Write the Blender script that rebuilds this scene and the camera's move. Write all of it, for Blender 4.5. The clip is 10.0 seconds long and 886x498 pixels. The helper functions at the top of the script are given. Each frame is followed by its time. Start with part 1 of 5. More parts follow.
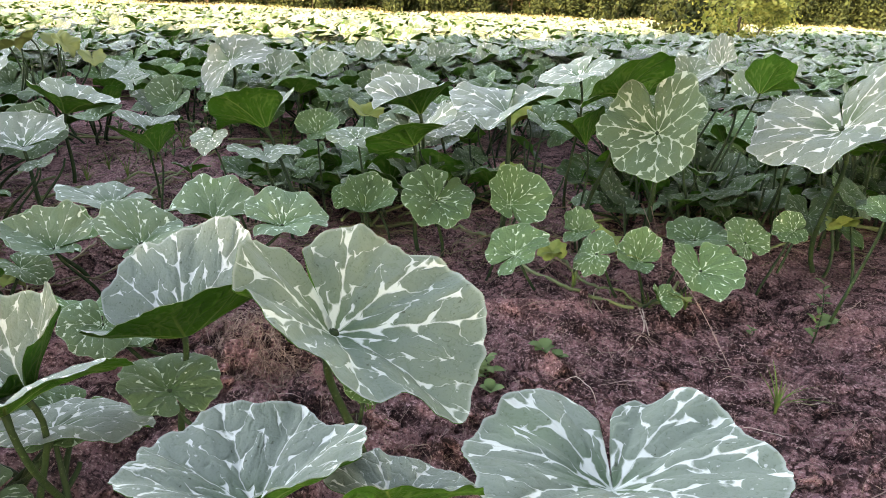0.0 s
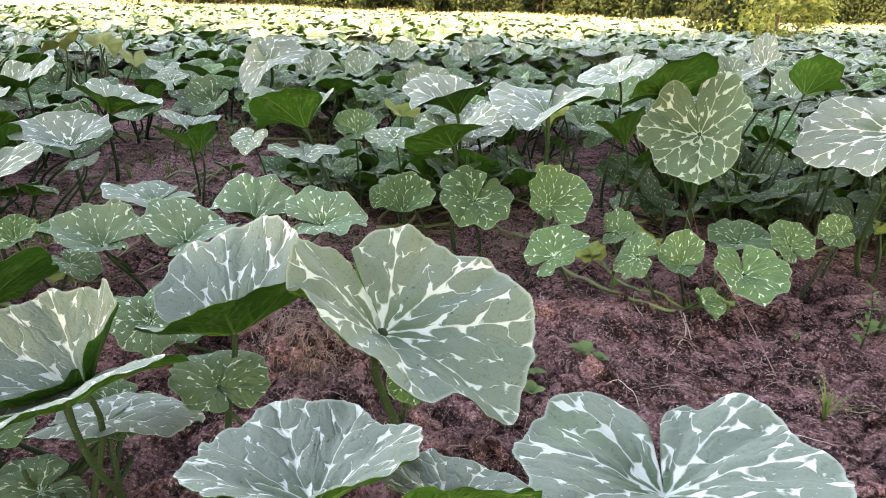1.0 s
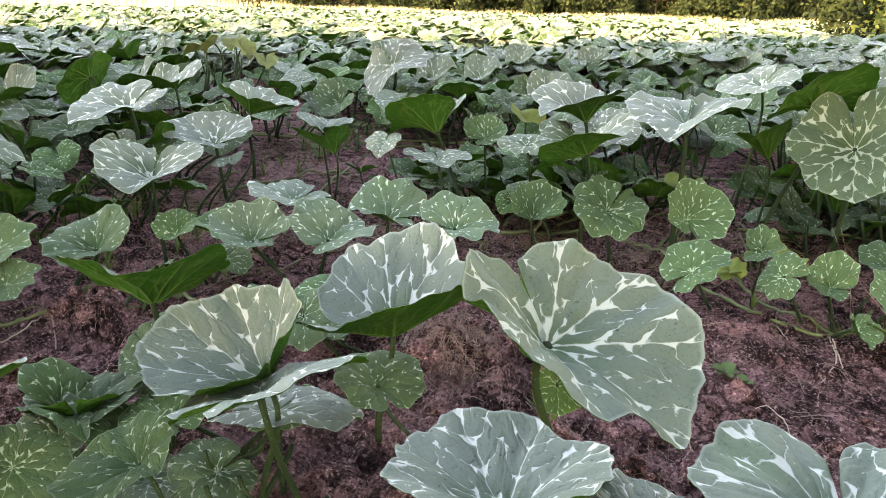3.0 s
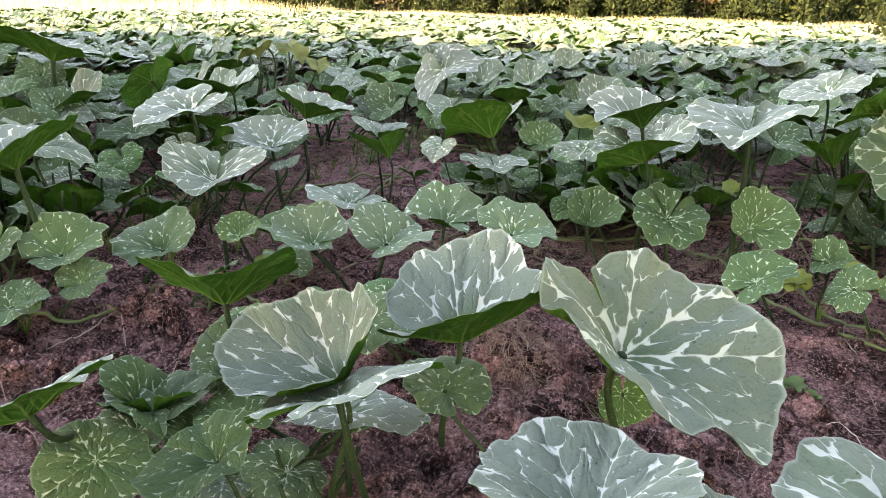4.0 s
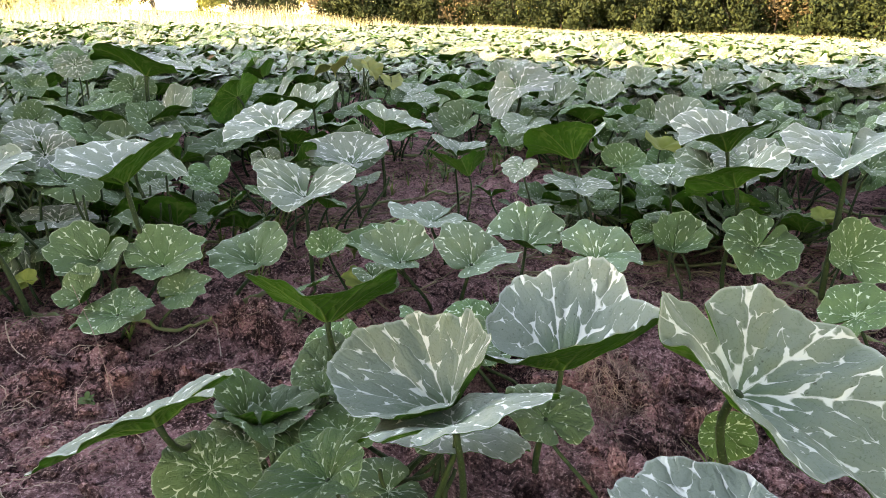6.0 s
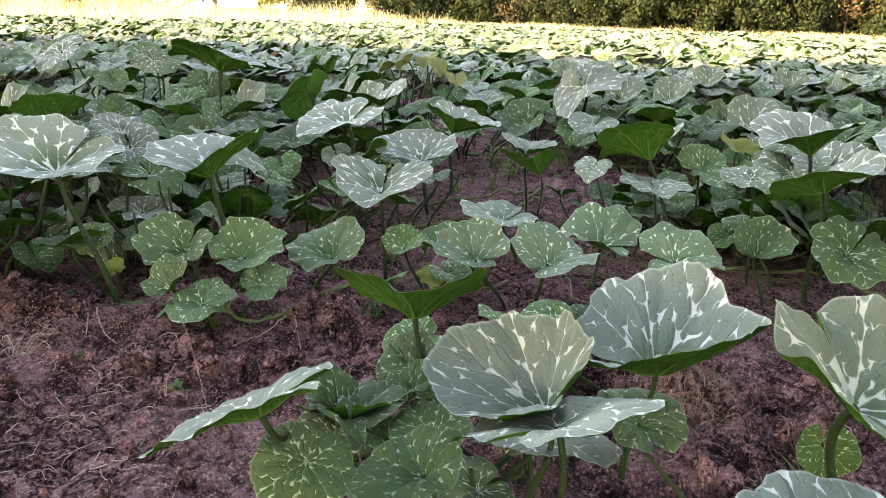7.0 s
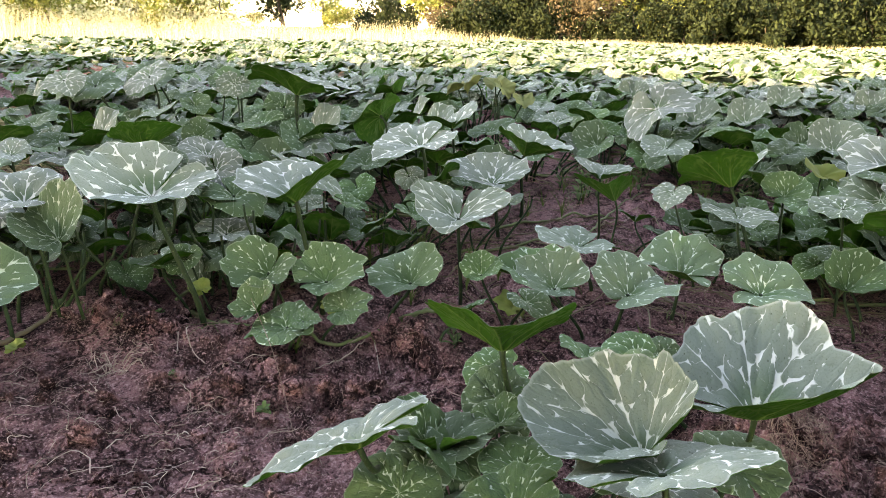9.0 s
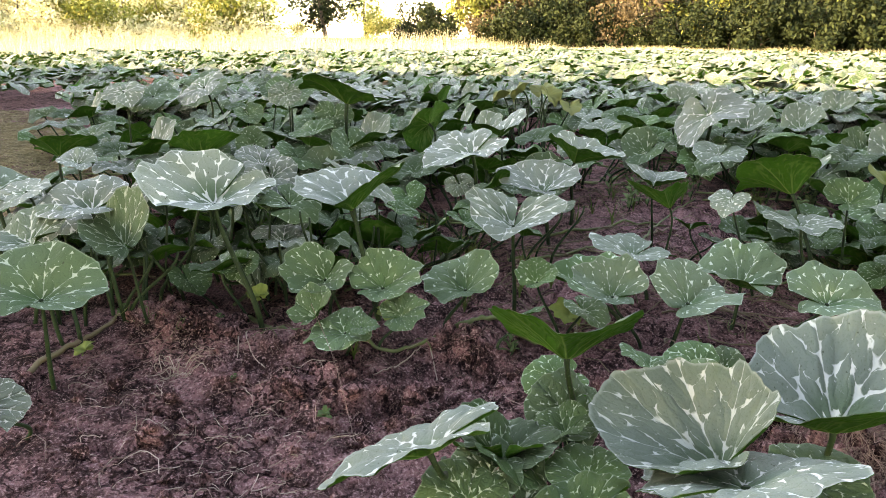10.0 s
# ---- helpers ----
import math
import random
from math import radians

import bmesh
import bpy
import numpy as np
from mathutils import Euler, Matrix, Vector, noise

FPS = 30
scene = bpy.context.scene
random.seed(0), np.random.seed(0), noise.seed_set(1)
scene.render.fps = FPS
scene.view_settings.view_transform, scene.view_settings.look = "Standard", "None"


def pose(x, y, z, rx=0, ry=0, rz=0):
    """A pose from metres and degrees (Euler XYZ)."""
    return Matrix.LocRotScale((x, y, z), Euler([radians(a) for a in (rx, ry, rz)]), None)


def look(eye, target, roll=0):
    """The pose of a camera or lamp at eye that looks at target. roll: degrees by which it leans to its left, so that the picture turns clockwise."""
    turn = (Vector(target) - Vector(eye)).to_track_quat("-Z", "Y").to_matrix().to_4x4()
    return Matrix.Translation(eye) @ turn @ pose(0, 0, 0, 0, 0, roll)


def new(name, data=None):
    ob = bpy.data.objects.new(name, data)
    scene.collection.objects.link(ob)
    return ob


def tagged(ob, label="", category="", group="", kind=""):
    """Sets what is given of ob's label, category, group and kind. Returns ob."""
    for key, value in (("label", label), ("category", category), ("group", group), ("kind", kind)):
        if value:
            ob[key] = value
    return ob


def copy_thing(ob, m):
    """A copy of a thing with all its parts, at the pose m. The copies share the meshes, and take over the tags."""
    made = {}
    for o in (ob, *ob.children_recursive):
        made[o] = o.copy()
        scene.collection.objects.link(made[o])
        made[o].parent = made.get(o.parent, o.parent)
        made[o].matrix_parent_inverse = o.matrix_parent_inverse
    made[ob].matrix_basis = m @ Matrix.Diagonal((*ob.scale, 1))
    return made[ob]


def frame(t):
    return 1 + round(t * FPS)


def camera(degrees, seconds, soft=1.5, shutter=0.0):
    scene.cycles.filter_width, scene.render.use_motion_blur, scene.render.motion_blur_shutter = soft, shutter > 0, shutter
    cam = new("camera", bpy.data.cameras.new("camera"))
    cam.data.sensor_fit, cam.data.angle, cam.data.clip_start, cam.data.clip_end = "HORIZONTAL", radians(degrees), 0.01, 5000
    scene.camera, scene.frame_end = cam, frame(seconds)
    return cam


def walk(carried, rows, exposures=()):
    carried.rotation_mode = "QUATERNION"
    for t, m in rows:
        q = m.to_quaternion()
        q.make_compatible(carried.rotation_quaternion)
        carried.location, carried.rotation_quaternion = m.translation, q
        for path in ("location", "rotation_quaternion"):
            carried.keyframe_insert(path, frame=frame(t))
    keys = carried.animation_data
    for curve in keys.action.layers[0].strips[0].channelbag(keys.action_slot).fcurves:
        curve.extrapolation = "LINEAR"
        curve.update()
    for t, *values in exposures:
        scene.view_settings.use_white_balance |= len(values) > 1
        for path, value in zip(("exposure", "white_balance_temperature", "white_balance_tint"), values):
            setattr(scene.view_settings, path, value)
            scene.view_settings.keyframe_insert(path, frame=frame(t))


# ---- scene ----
cam = camera(65.4, 10.0, soft=0.5)
METRES, EYE, TILT, LEAN, TURN = 0.42, 0.62, -19.5, -2.0, 0.0
ROWS = [
    (0.0, 0.0, 0.0, 0.0, 0.0, 0.0, -0.0),
    (0.5, -0.0257, -0.0036, -0.0035, 0.9, -0.08, -0.22),
    (1.0, -0.0603, -0.004, 0.0033, 2.36, -0.02, -0.55),
    (1.5, -0.0959, -0.002, 0.0047, 3.65, -0.16, -1.29),
    (2.0, -0.1371, -0.0099, 0.0136, 5.18, -0.31, -2.15),
    (2.5, -0.2044, -0.0346, 0.0347, 7.88, 0.08, -2.72),
    (3.0, -0.2747, -0.0569, 0.0312, 10.23, -0.2, -3.15),
    (4.5, -0.4068, -0.0957, 0.0407, 14.24, 0.05, -4.44),
    (5.0, -0.43, -0.1068, 0.0475, 14.59, 0.4, -4.72),
    (6.5, -0.6242, -0.1856, 0.0664, 20.2, 0.4, -6.69),
    (7.0, -0.6989, -0.2042, 0.0513, 22.03, -0.09, -7.37),
    (7.5, -0.739, -0.2168, 0.0537, 23.49, -0.06, -7.36),
    (8.0, -0.7686, -0.2243, 0.0717, 24.37, -0.14, -7.4),
    (8.5, -0.7803, -0.2382, 0.0833, 25.07, 0.0, -8.03),
    (9.0, -0.8165, -0.2719, 0.0979, 26.75, 0.57, -8.37),
    (9.5, -0.8648, -0.3101, 0.0962, 28.47, 0.87, -8.46),
    (10.0, -0.9024, -0.3175, 0.0765, 30.0, 0.76, -8.62),
]
walk(cam, [(t, pose(0, 0, EYE, TILT, LEAN, TURN) @ pose(METRES * x, METRES * y, METRES * z, 90 + pitch, roll, yaw)) for t, x, y, z, yaw, pitch, roll in ROWS],
     exposures=((0.0, 5.12, 10500.0, 27.5), (1.0, 5.28, 10500.0, 27.5), (2.0, 5.32, 10500.0, 27.5), (3.0, 5.12, 10500.0, 27.5), (4.5, 5.12, 10500.0, 27.5), (6.5, 4.98, 10500.0, 27.5), (8.0, 4.98, 10500.0, 27.5), (10.0, 4.88, 10500.0, 27.5)))

# ---- light ----
SUN_FROM, SUN_UP = 140.0, 24.0      # degrees to the left of straight ahead, and over the horizon
world = bpy.data.worlds.new("sky")
scene.world = world
world.use_nodes = True
sky = world.node_tree.nodes.new("ShaderNodeTexSky")
sky.sky_type, sky.sun_disc = "NISHITA", False
sky.sun_elevation, sky.sun_rotation = radians(SUN_UP), radians(-SUN_FROM)
sky.air_density, sky.dust_density = 1.0, 0.3
world.node_tree.links.new(sky.outputs[0], world.node_tree.nodes["Background"].inputs[0])
world.node_tree.nodes["Background"].inputs[1].default_value = 0.072
sun_way = Vector((-math.sin(radians(SUN_FROM)) * math.cos(radians(SUN_UP)), math.cos(radians(SUN_FROM)) * math.cos(radians(SUN_UP)), math.sin(radians(SUN_UP))))
sun = new("sun", bpy.data.lights.new("sun", "SUN"))
sun.data.energy, sun.data.angle, sun.data.color = 1.1, radians(0.6), (1.0, 0.86, 0.60)
sun.matrix_world = look(sun_way * 50, (0, 0, 0))

# ---- numbers shared by the whole place ----


def hash01(i, j, seed):
    v = np.sin(i * 127.1 + j * 311.7 + seed * 74.7) * 43758.5453
    return v - np.floor(v)


def vnoise(x, y, seed=0):
    """Smooth value noise, 0 to 1, on arrays."""
    i, j = np.floor(x), np.floor(y)
    u, v = x - i, y - j
    u, v = u * u * (3 - 2 * u), v * v * (3 - 2 * v)
    a, b = hash01(i, j, seed), hash01(i + 1, j, seed)
    c, d = hash01(i, j + 1, seed), hash01(i + 1, j + 1, seed)
    return a + (b - a) * u + (c - a) * v + (a - b - c + d) * u * v


def fbm(x, y, seed=0, octaves=4):
    total, size = 0.0, 0.5
    for k in range(octaves):
        total = total + size * (vnoise(x * 2 ** k, y * 2 ** k, seed + k) - 0.5)
        size *= 0.5
    return total


def clods(x, y, seed):
    """Rounded lumps with cracks between them, 0 to 1."""
    i, j = np.floor(x), np.floor(y)
    best = np.full(np.shape(x), 9.0)
    for di in (-1, 0, 1):
        for dj in (-1, 0, 1):
            cx, cy = i + di + 0.15 + 0.7 * hash01(i + di, j + dj, seed), j + dj + 0.15 + 0.7 * hash01(i + di, j + dj, seed + 3)
            best = np.minimum(best, np.hypot(x - cx, y - cy))
    return np.clip(1 - best * best * 1.1, 0, 1)


def bump_at(x, y, cx, cy, rx, ry, height):
    return height * np.exp(-(((x - cx) / rx) ** 2 + ((y - cy) / ry) ** 2))


def ground_height(x, y):
    """The soil's height, in metres: hoed ridges and clods near by, level farther off."""
    x, y = np.asarray(x, float), np.asarray(y, float)
    far = np.hypot(x + 0.4, y)
    h = -0.055 + 0.05 * fbm(x * 0.8, y * 0.8, 3, 3)
    near = np.clip(1 - (far - 3.0) / 4.0, 0, 1)
    h = h + near * 0.055 * fbm(x * 4.5, y * 4.5, 11, 3)
    wx, wy = x + 0.05 * fbm(x * 9, y * 9, 41, 2), y + 0.05 * fbm(x * 9, y * 9, 43, 2)
    rough = np.clip(vnoise(x * 2.3, y * 2.3, 8) * 1.6 - 0.25, 0.15, 1)
    h = h + near * rough * (0.070 * (clods(wx * 8, wy * 8, 2) - 0.7) + 0.034 * (clods(wx * 21, wy * 21, 9) - 0.7))
    h = h + near * 0.015 * (clods(wx * 47 + wy * 9, wy * 47, 5) - 0.7)
    h = h + near * (0.012 * fbm(x * 30, y * 30, 23, 3))
    h = h - near * 0.045 * np.clip(1 - np.abs(fbm(x * 5, y * 5, 61, 3)) / 0.022, 0, 1) * np.clip(vnoise(x * 1.7, y * 1.7, 15) * 2 - 0.7, 0, 1)
    for mound in MOUNDS:
        h = h + bump_at(x, y, *mound)
    return h


# centre, half widths and height of the hoed heaps
MOUNDS = [
    (-0.33, 1.22, 0.11, 0.10, 0.075),
    (-1.09, 1.22, 0.08, 0.08, 0.07),
    (-1.80, 0.93, 0.16, 0.10, 0.05),
    (-1.45, 0.95, 0.25, 0.14, 0.03),
    (0.30, 1.42, 0.22, 0.14, 0.025),
    (-0.02, 1.60, 0.16, 0.12, -0.03),
    (0.75, 1.75, 0.35, 0.20, -0.03),
    (-1.13, 0.90, 0.03, 0.03, -0.04),
    (-1.20, 0.84, 0.035, 0.02, -0.03),
]


def ground_z(x, y):
    return float(ground_height(x, y))

# ---- materials ----


class Mat:
    """A node material with short ways to add nodes."""

    def __init__(self, name, rough=0.7, spec=0.3):
        self.m = bpy.data.materials.new(name)
        self.m.use_nodes = True
        self.t = self.m.node_tree
        self.b = self.t.nodes["Principled BSDF"]
        self.out = self.t.nodes["Material Output"]
        self.b.inputs["Roughness"].default_value = rough
        self.b.inputs["Specular IOR Level"].default_value = spec

    def n(self, kind):
        return self.t.nodes.new("ShaderNode" + kind)

    def put(self, socket, value):
        if isinstance(value, bpy.types.NodeSocket):
            self.t.links.new(value, socket)
        else:
            socket.default_value = value

    def math(self, op, a, b=0.0, c=0.0, clamp=False):
        node = self.n("Math")
        node.operation, node.use_clamp = op, clamp
        for i, v in enumerate((a, b, c)):
            self.put(node.inputs[i], v)
        return node.outputs[0]

    def mix(self, f, a, b, blend="MIX"):
        node = self.n("Mix")
        node.data_type, node.blend_type = "RGBA", blend
        self.put(node.inputs[0], f)
        for i, v in ((6, a), (7, b)):
            self.put(node.inputs[i], (*v, 1.0) if isinstance(v, tuple) else v)
        return node.outputs[2]

    def step(self, v, low, high, a=0.0, b=1.0):
        node = self.n("MapRange")
        node.interpolation_type = "SMOOTHSTEP"
        for i, w in enumerate((v, low, high, a, b)):
            self.put(node.inputs[i], w)
        return node.outputs[0]

    def noise(self, scale, detail=3.0, rough=0.55, where=None, kind="fac"):
        node = self.n("TexNoise")
        node.inputs["Scale"].default_value, node.inputs["Detail"].default_value = scale, detail
        node.inputs["Roughness"].default_value = rough
        if where is not None:
            self.t.links.new(where, node.inputs["Vector"])
        return node.outputs[0 if kind == "fac" else 1]

    def attr(self, name):
        node = self.n("Attribute")
        node.attribute_name = name
        return node.outputs["Fac"]

    def coords(self, which="Object"):
        return self.n("TexCoord").outputs[which]

    def place(self):
        return self.n("NewGeometry").outputs["Position"]

    def relief(self, height, strength=0.4, distance=0.004):
        node = self.n("Bump")
        node.inputs["Strength"].default_value, node.inputs["Distance"].default_value = strength, distance
        self.t.links.new(height, node.inputs["Height"])
        self.t.links.new(node.outputs[0], self.b.inputs["Normal"])
        return node.outputs[0]

    def colour(self, c):
        self.put(self.b.inputs["Base Color"], (*c, 1.0) if isinstance(c, tuple) else c)

    def thin(self, c, share):
        """Lets part of the light through, as a leaf does."""
        tr, mx = self.n("BsdfTranslucent"), self.n("MixShader")
        self.put(tr.inputs[0], (*c, 1.0) if isinstance(c, tuple) else c)
        self.put(mx.inputs[0], share)
        self.t.links.new(self.b.outputs[0], mx.inputs[1])
        self.t.links.new(tr.outputs[0], mx.inputs[2])
        self.t.links.new(mx.outputs[0], self.out.inputs[0])


def leaf_materials(far=False):
    """The silver-blotched upper face and the green underside of a pumpkin leaf. The veins follow the leaf's own flat
    coordinates: main veins fan out from the stalk, side veins leave them aslant, small ones cross between; the silver
    gathers in stars where veins fork."""
    top = Mat("pumpkin_leaf_top" + ("_far" if far else ""), 0.62, 0.14)
    if far:
        rand = top.n("NewGeometry").outputs["Random Per Island"]
        grey, net = top.step(rand, -0.1, 0.6), 0.7
        tone = top.step(top.math("FRACT", top.math("MULTIPLY", rand, 17.3)), 0.0, 1.0, 0.36, 0.68)
    else:
        info = top.n("ObjectInfo")
        rand = info.outputs["Random"]
        sep = top.n("SeparateColor")
        top.put(sep.inputs[0], info.outputs["Color"])
        grey, net, tone = sep.outputs[0], sep.outputs[1], sep.outputs[2]
    lx, ly = top.attr("leaf_x"), top.attr("leaf_y")
    at = top.n("CombineXYZ")
    for i, v in enumerate((lx, ly, top.math("MULTIPLY", rand, 40.0))):
        top.put(at.inputs[i], v)
    at = at.outputs[0]
    wx = top.math("MULTIPLY_ADD", top.math("SUBTRACT", top.noise(3.0, 2, 0.5, at), 0.5), 0.13, lx)
    wy = ly
    rho = top.math("SQRT", top.math("ADD", top.math("MULTIPLY", wx, wx), top.math("MULTIPLY", wy, wy)))
    ang = top.math("ARCTAN2", wx, wy)
    fan = top.math("ROUND", top.math("DIVIDE", ang, 0.7854))
    off = top.math("SUBTRACT", ang, top.math("MULTIPLY", fan, 0.7854))
    key = top.math("MULTIPLY_ADD", fan, 12.9, top.math("MULTIPLY_ADD", top.math("SIGN", off), 3.7, top.math("MULTIPLY", rand, 50.0)))
    shift = top.math("FRACT", top.math("MULTIPLY", top.math("SINE", key), 437.5))
    off = top.math("ABSOLUTE", off)
    main = top.math("MULTIPLY", rho, top.math("SINE", off))
    along = top.math("MULTIPLY", rho, top.math("COSINE", off))
    wob = top.math("MULTIPLY", top.math("SUBTRACT", top.noise(4.6, 2, 0.6, at), 0.5), 0.22)
    lane = top.math("ADD", top.math("MULTIPLY_ADD", main, -0.85, along), top.math("MULTIPLY_ADD", shift, 0.27, wob))
    side = top.math("MULTIPLY", top.math("PINGPONG", lane, 0.135), 0.76)
    row = top.math("ROUND", top.math("DIVIDE", lane, 0.27))
    jump = top.math("FRACT", top.math("MULTIPLY", top.math("SINE", top.math("MULTIPLY_ADD", row, 7.3, key)), 91.7))
    wob2 = top.math("MULTIPLY", top.math("SUBTRACT", top.noise(7.0, 2, 0.5, at), 0.5), 0.18)
    third = top.math("PINGPONG", top.math("ADD", top.math("MULTIPLY_ADD", side, 0.9, main), top.math("MULTIPLY_ADD", jump, 0.17, wob2)), 0.085)
    rag = top.noise(15, 3, 0.65, at)
    patch = top.noise(1.7, 2, 0.5, at)
    spots = top.noise(3.6, 2, 0.5, at)
    fine = top.noise(60, 3, 0.6, at)

    def star(a, b, reach):
        """Four-pointed blots round the crossings of two families of veins."""
        spread = top.math("ADD", top.math("POWER", a, 0.62), top.math("POWER", b, 0.62))
        return top.step(top.math("SUBTRACT", top.math("POWER", top.math("MAXIMUM", reach, 0.0), 0.62), spread), -0.040, 0.022)

    grain = top.math("MULTIPLY_ADD", rag, 0.06, -0.030)
    big = top.math("ADD", top.math("MULTIPLY_ADD", net, 0.037, top.math("MULTIPLY_ADD", spots, 0.16, -0.050)), grain)
    small = top.math("ADD", top.math("MULTIPLY_ADD", net, 0.021, top.math("MULTIPLY_ADD", spots, 0.13, -0.040)), grain)
    w1 = star(main, side, big)
    w2 = star(side, third, small)
    thick = top.math("MULTIPLY", top.math("SUBTRACT", 1.1, top.math("MULTIPLY", rho, 0.75)), top.math("MULTIPLY_ADD", net, 0.009, top.math("MULTIPLY_ADD", rag, 0.026, -0.012)))
    w3 = top.step(top.math("SUBTRACT", thick, main), -0.003, 0.003)
    thin = top.math("MULTIPLY_ADD", net, 0.0075, top.math("MULTIPLY_ADD", rag, 0.024, -0.0145))
    w4 = top.step(top.math("SUBTRACT", thin, side), -0.003, 0.003)
    fine_line = top.math("MULTIPLY_ADD", net, 0.005, top.math("MULTIPLY_ADD", spots, 0.016, -0.0125))
    w5 = top.math("MULTIPLY", top.step(top.math("SUBTRACT", fine_line, third), -0.003, 0.003), 0.55)
    lines = top.math("MULTIPLY", top.math("MAXIMUM", w3, top.math("MAXIMUM", top.math("MULTIPLY", w4, 0.85), w5)), top.math("MULTIPLY_ADD", net, 0.85, 0.10))
    white = top.math("MAXIMUM", lines, top.math("MULTIPLY", top.math("MAXIMUM", w1, w2), 0.95))
    white = top.math("MAXIMUM", white, top.math("MULTIPLY", top.step(top.noise(23, 2, 0.5, at), 0.70, 0.75), 0.5))
    white = top.math("MAXIMUM", white, top.math("MULTIPLY", top.step(top.attr("rim"), 0.965, 0.995), 0.28))
    green = top.mix(patch, (0.027, 0.086, 0.024), (0.066, 0.152, 0.046))
    silver = top.mix(patch, (0.114, 0.156, 0.122), (0.204, 0.256, 0.208))
    base = top.mix(grey, green, silver)
    base = top.mix(top.math("MULTIPLY", top.step(top.noise(0.9, 2, 0.5, at), 0.60, 0.76), 0.35), base, (0.095, 0.19, 0.050))
    base = top.mix(top.math("MULTIPLY", top.step(top.math("ADD", rho, top.math("MULTIPLY", patch, 0.5)), 0.70, 0.28), 0.60), base, (0.036, 0.105, 0.032))
    base = top.mix(top.math("MULTIPLY", top.step(top.math("MINIMUM", side, third), 0.014, 0.0), 0.22), base, (0.05, 0.10, 0.045))
    base = top.mix(top.math("MULTIPLY", top.step(fine, 0.46, 0.30), 0.40), base, (0.040, 0.070, 0.040))
    base = top.mix(top.math("MULTIPLY", top.step(top.noise(19, 2, 0.5, at), 0.30, 0.25), 0.8), base, (0.045, 0.055, 0.040))
    tip = top.mix(grey, (0.38, 0.52, 0.36), (0.58, 0.64, 0.57))
    full = top.mix(white, base, tip)
    hue = top.n("HueSaturation")
    top.put(hue.inputs["Value"], top.math("MULTIPLY", top.math("MULTIPLY_ADD", rand, 0.45, 1.28), tone))
    top.put(hue.inputs["Color"], full)
    top.colour(hue.outputs[0])
    # the blade swells between its veins
    high = top.math("ADD", top.math("MULTIPLY", top.step(main, 0.0, 0.05), 0.5), top.math("MULTIPLY", top.step(side, 0.0, 0.05), 0.45))
    high = top.math("ADD", high, top.math("MULTIPLY", top.step(third, 0.0, 0.04), 0.25))
    high = top.math("ADD", high, top.math("MULTIPLY", top.noise(30, 4, 0.65, at), 0.6))
    top.relief(high, 0.75, 0.0036)
    top.thin((0.07, 0.17, 0.02), 0.12)

    low = Mat("pumpkin_leaf_underside" + ("_far" if far else ""), 0.75, 0.08)
    where = low.place() if far else low.coords()
    vein, main = low.attr("vein"), low.attr("main_vein")
    g = low.mix(low.noise(14, 3, 0.5, where), (0.011, 0.060, 0.008), (0.025, 0.104, 0.015))
    g = low.mix(low.math("MULTIPLY", low.step(low.noise(70, 3, 0.6, where), 0.5, 0.65), 0.35), g, (0.042, 0.125, 0.028))
    g = low.mix(low.step(main, 0.020, 0.006), g, (0.10, 0.17, 0.055))
    g = low.mix(low.math("MULTIPLY", low.step(vein, 0.012, 0.002), 0.6), g, (0.085, 0.155, 0.042))
    low.colour(g)
    low.relief(low.math("SUBTRACT", low.math("MULTIPLY", low.noise(120, 3, 0.6, where), 0.5), low.step(vein, 0.0, 0.03)), 0.8, 0.003)
    low.thin((0.05, 0.23, 0.012), 0.22)
    return top.m, low.m


LEAF_MATS = leaf_materials()
FAR_MATS = leaf_materials(True)


def stalk_material(name, a, b):
    m = Mat(name, 0.65, 0.15)
    where = m.coords()
    c = m.mix(m.noise(22, 3, 0.6, where), a, b)
    c = m.mix(m.math("MULTIPLY", m.step(m.noise(260, 2, 0.5, where), 0.6, 0.7), 0.5), c, (0.06, 0.10, 0.05))
    m.colour(c)
    m.relief(m.noise(220, 2, 0.5, where), 0.5, 0.002)
    return m.m


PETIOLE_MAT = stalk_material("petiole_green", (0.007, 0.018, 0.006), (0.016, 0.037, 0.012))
VINE_MAT = stalk_material("vine_green", (0.055, 0.085, 0.030), (0.140, 0.165, 0.075))
DRY_VINE_MAT = stalk_material("dry_vine", (0.099, 0.074, 0.043), (0.186, 0.155, 0.093))


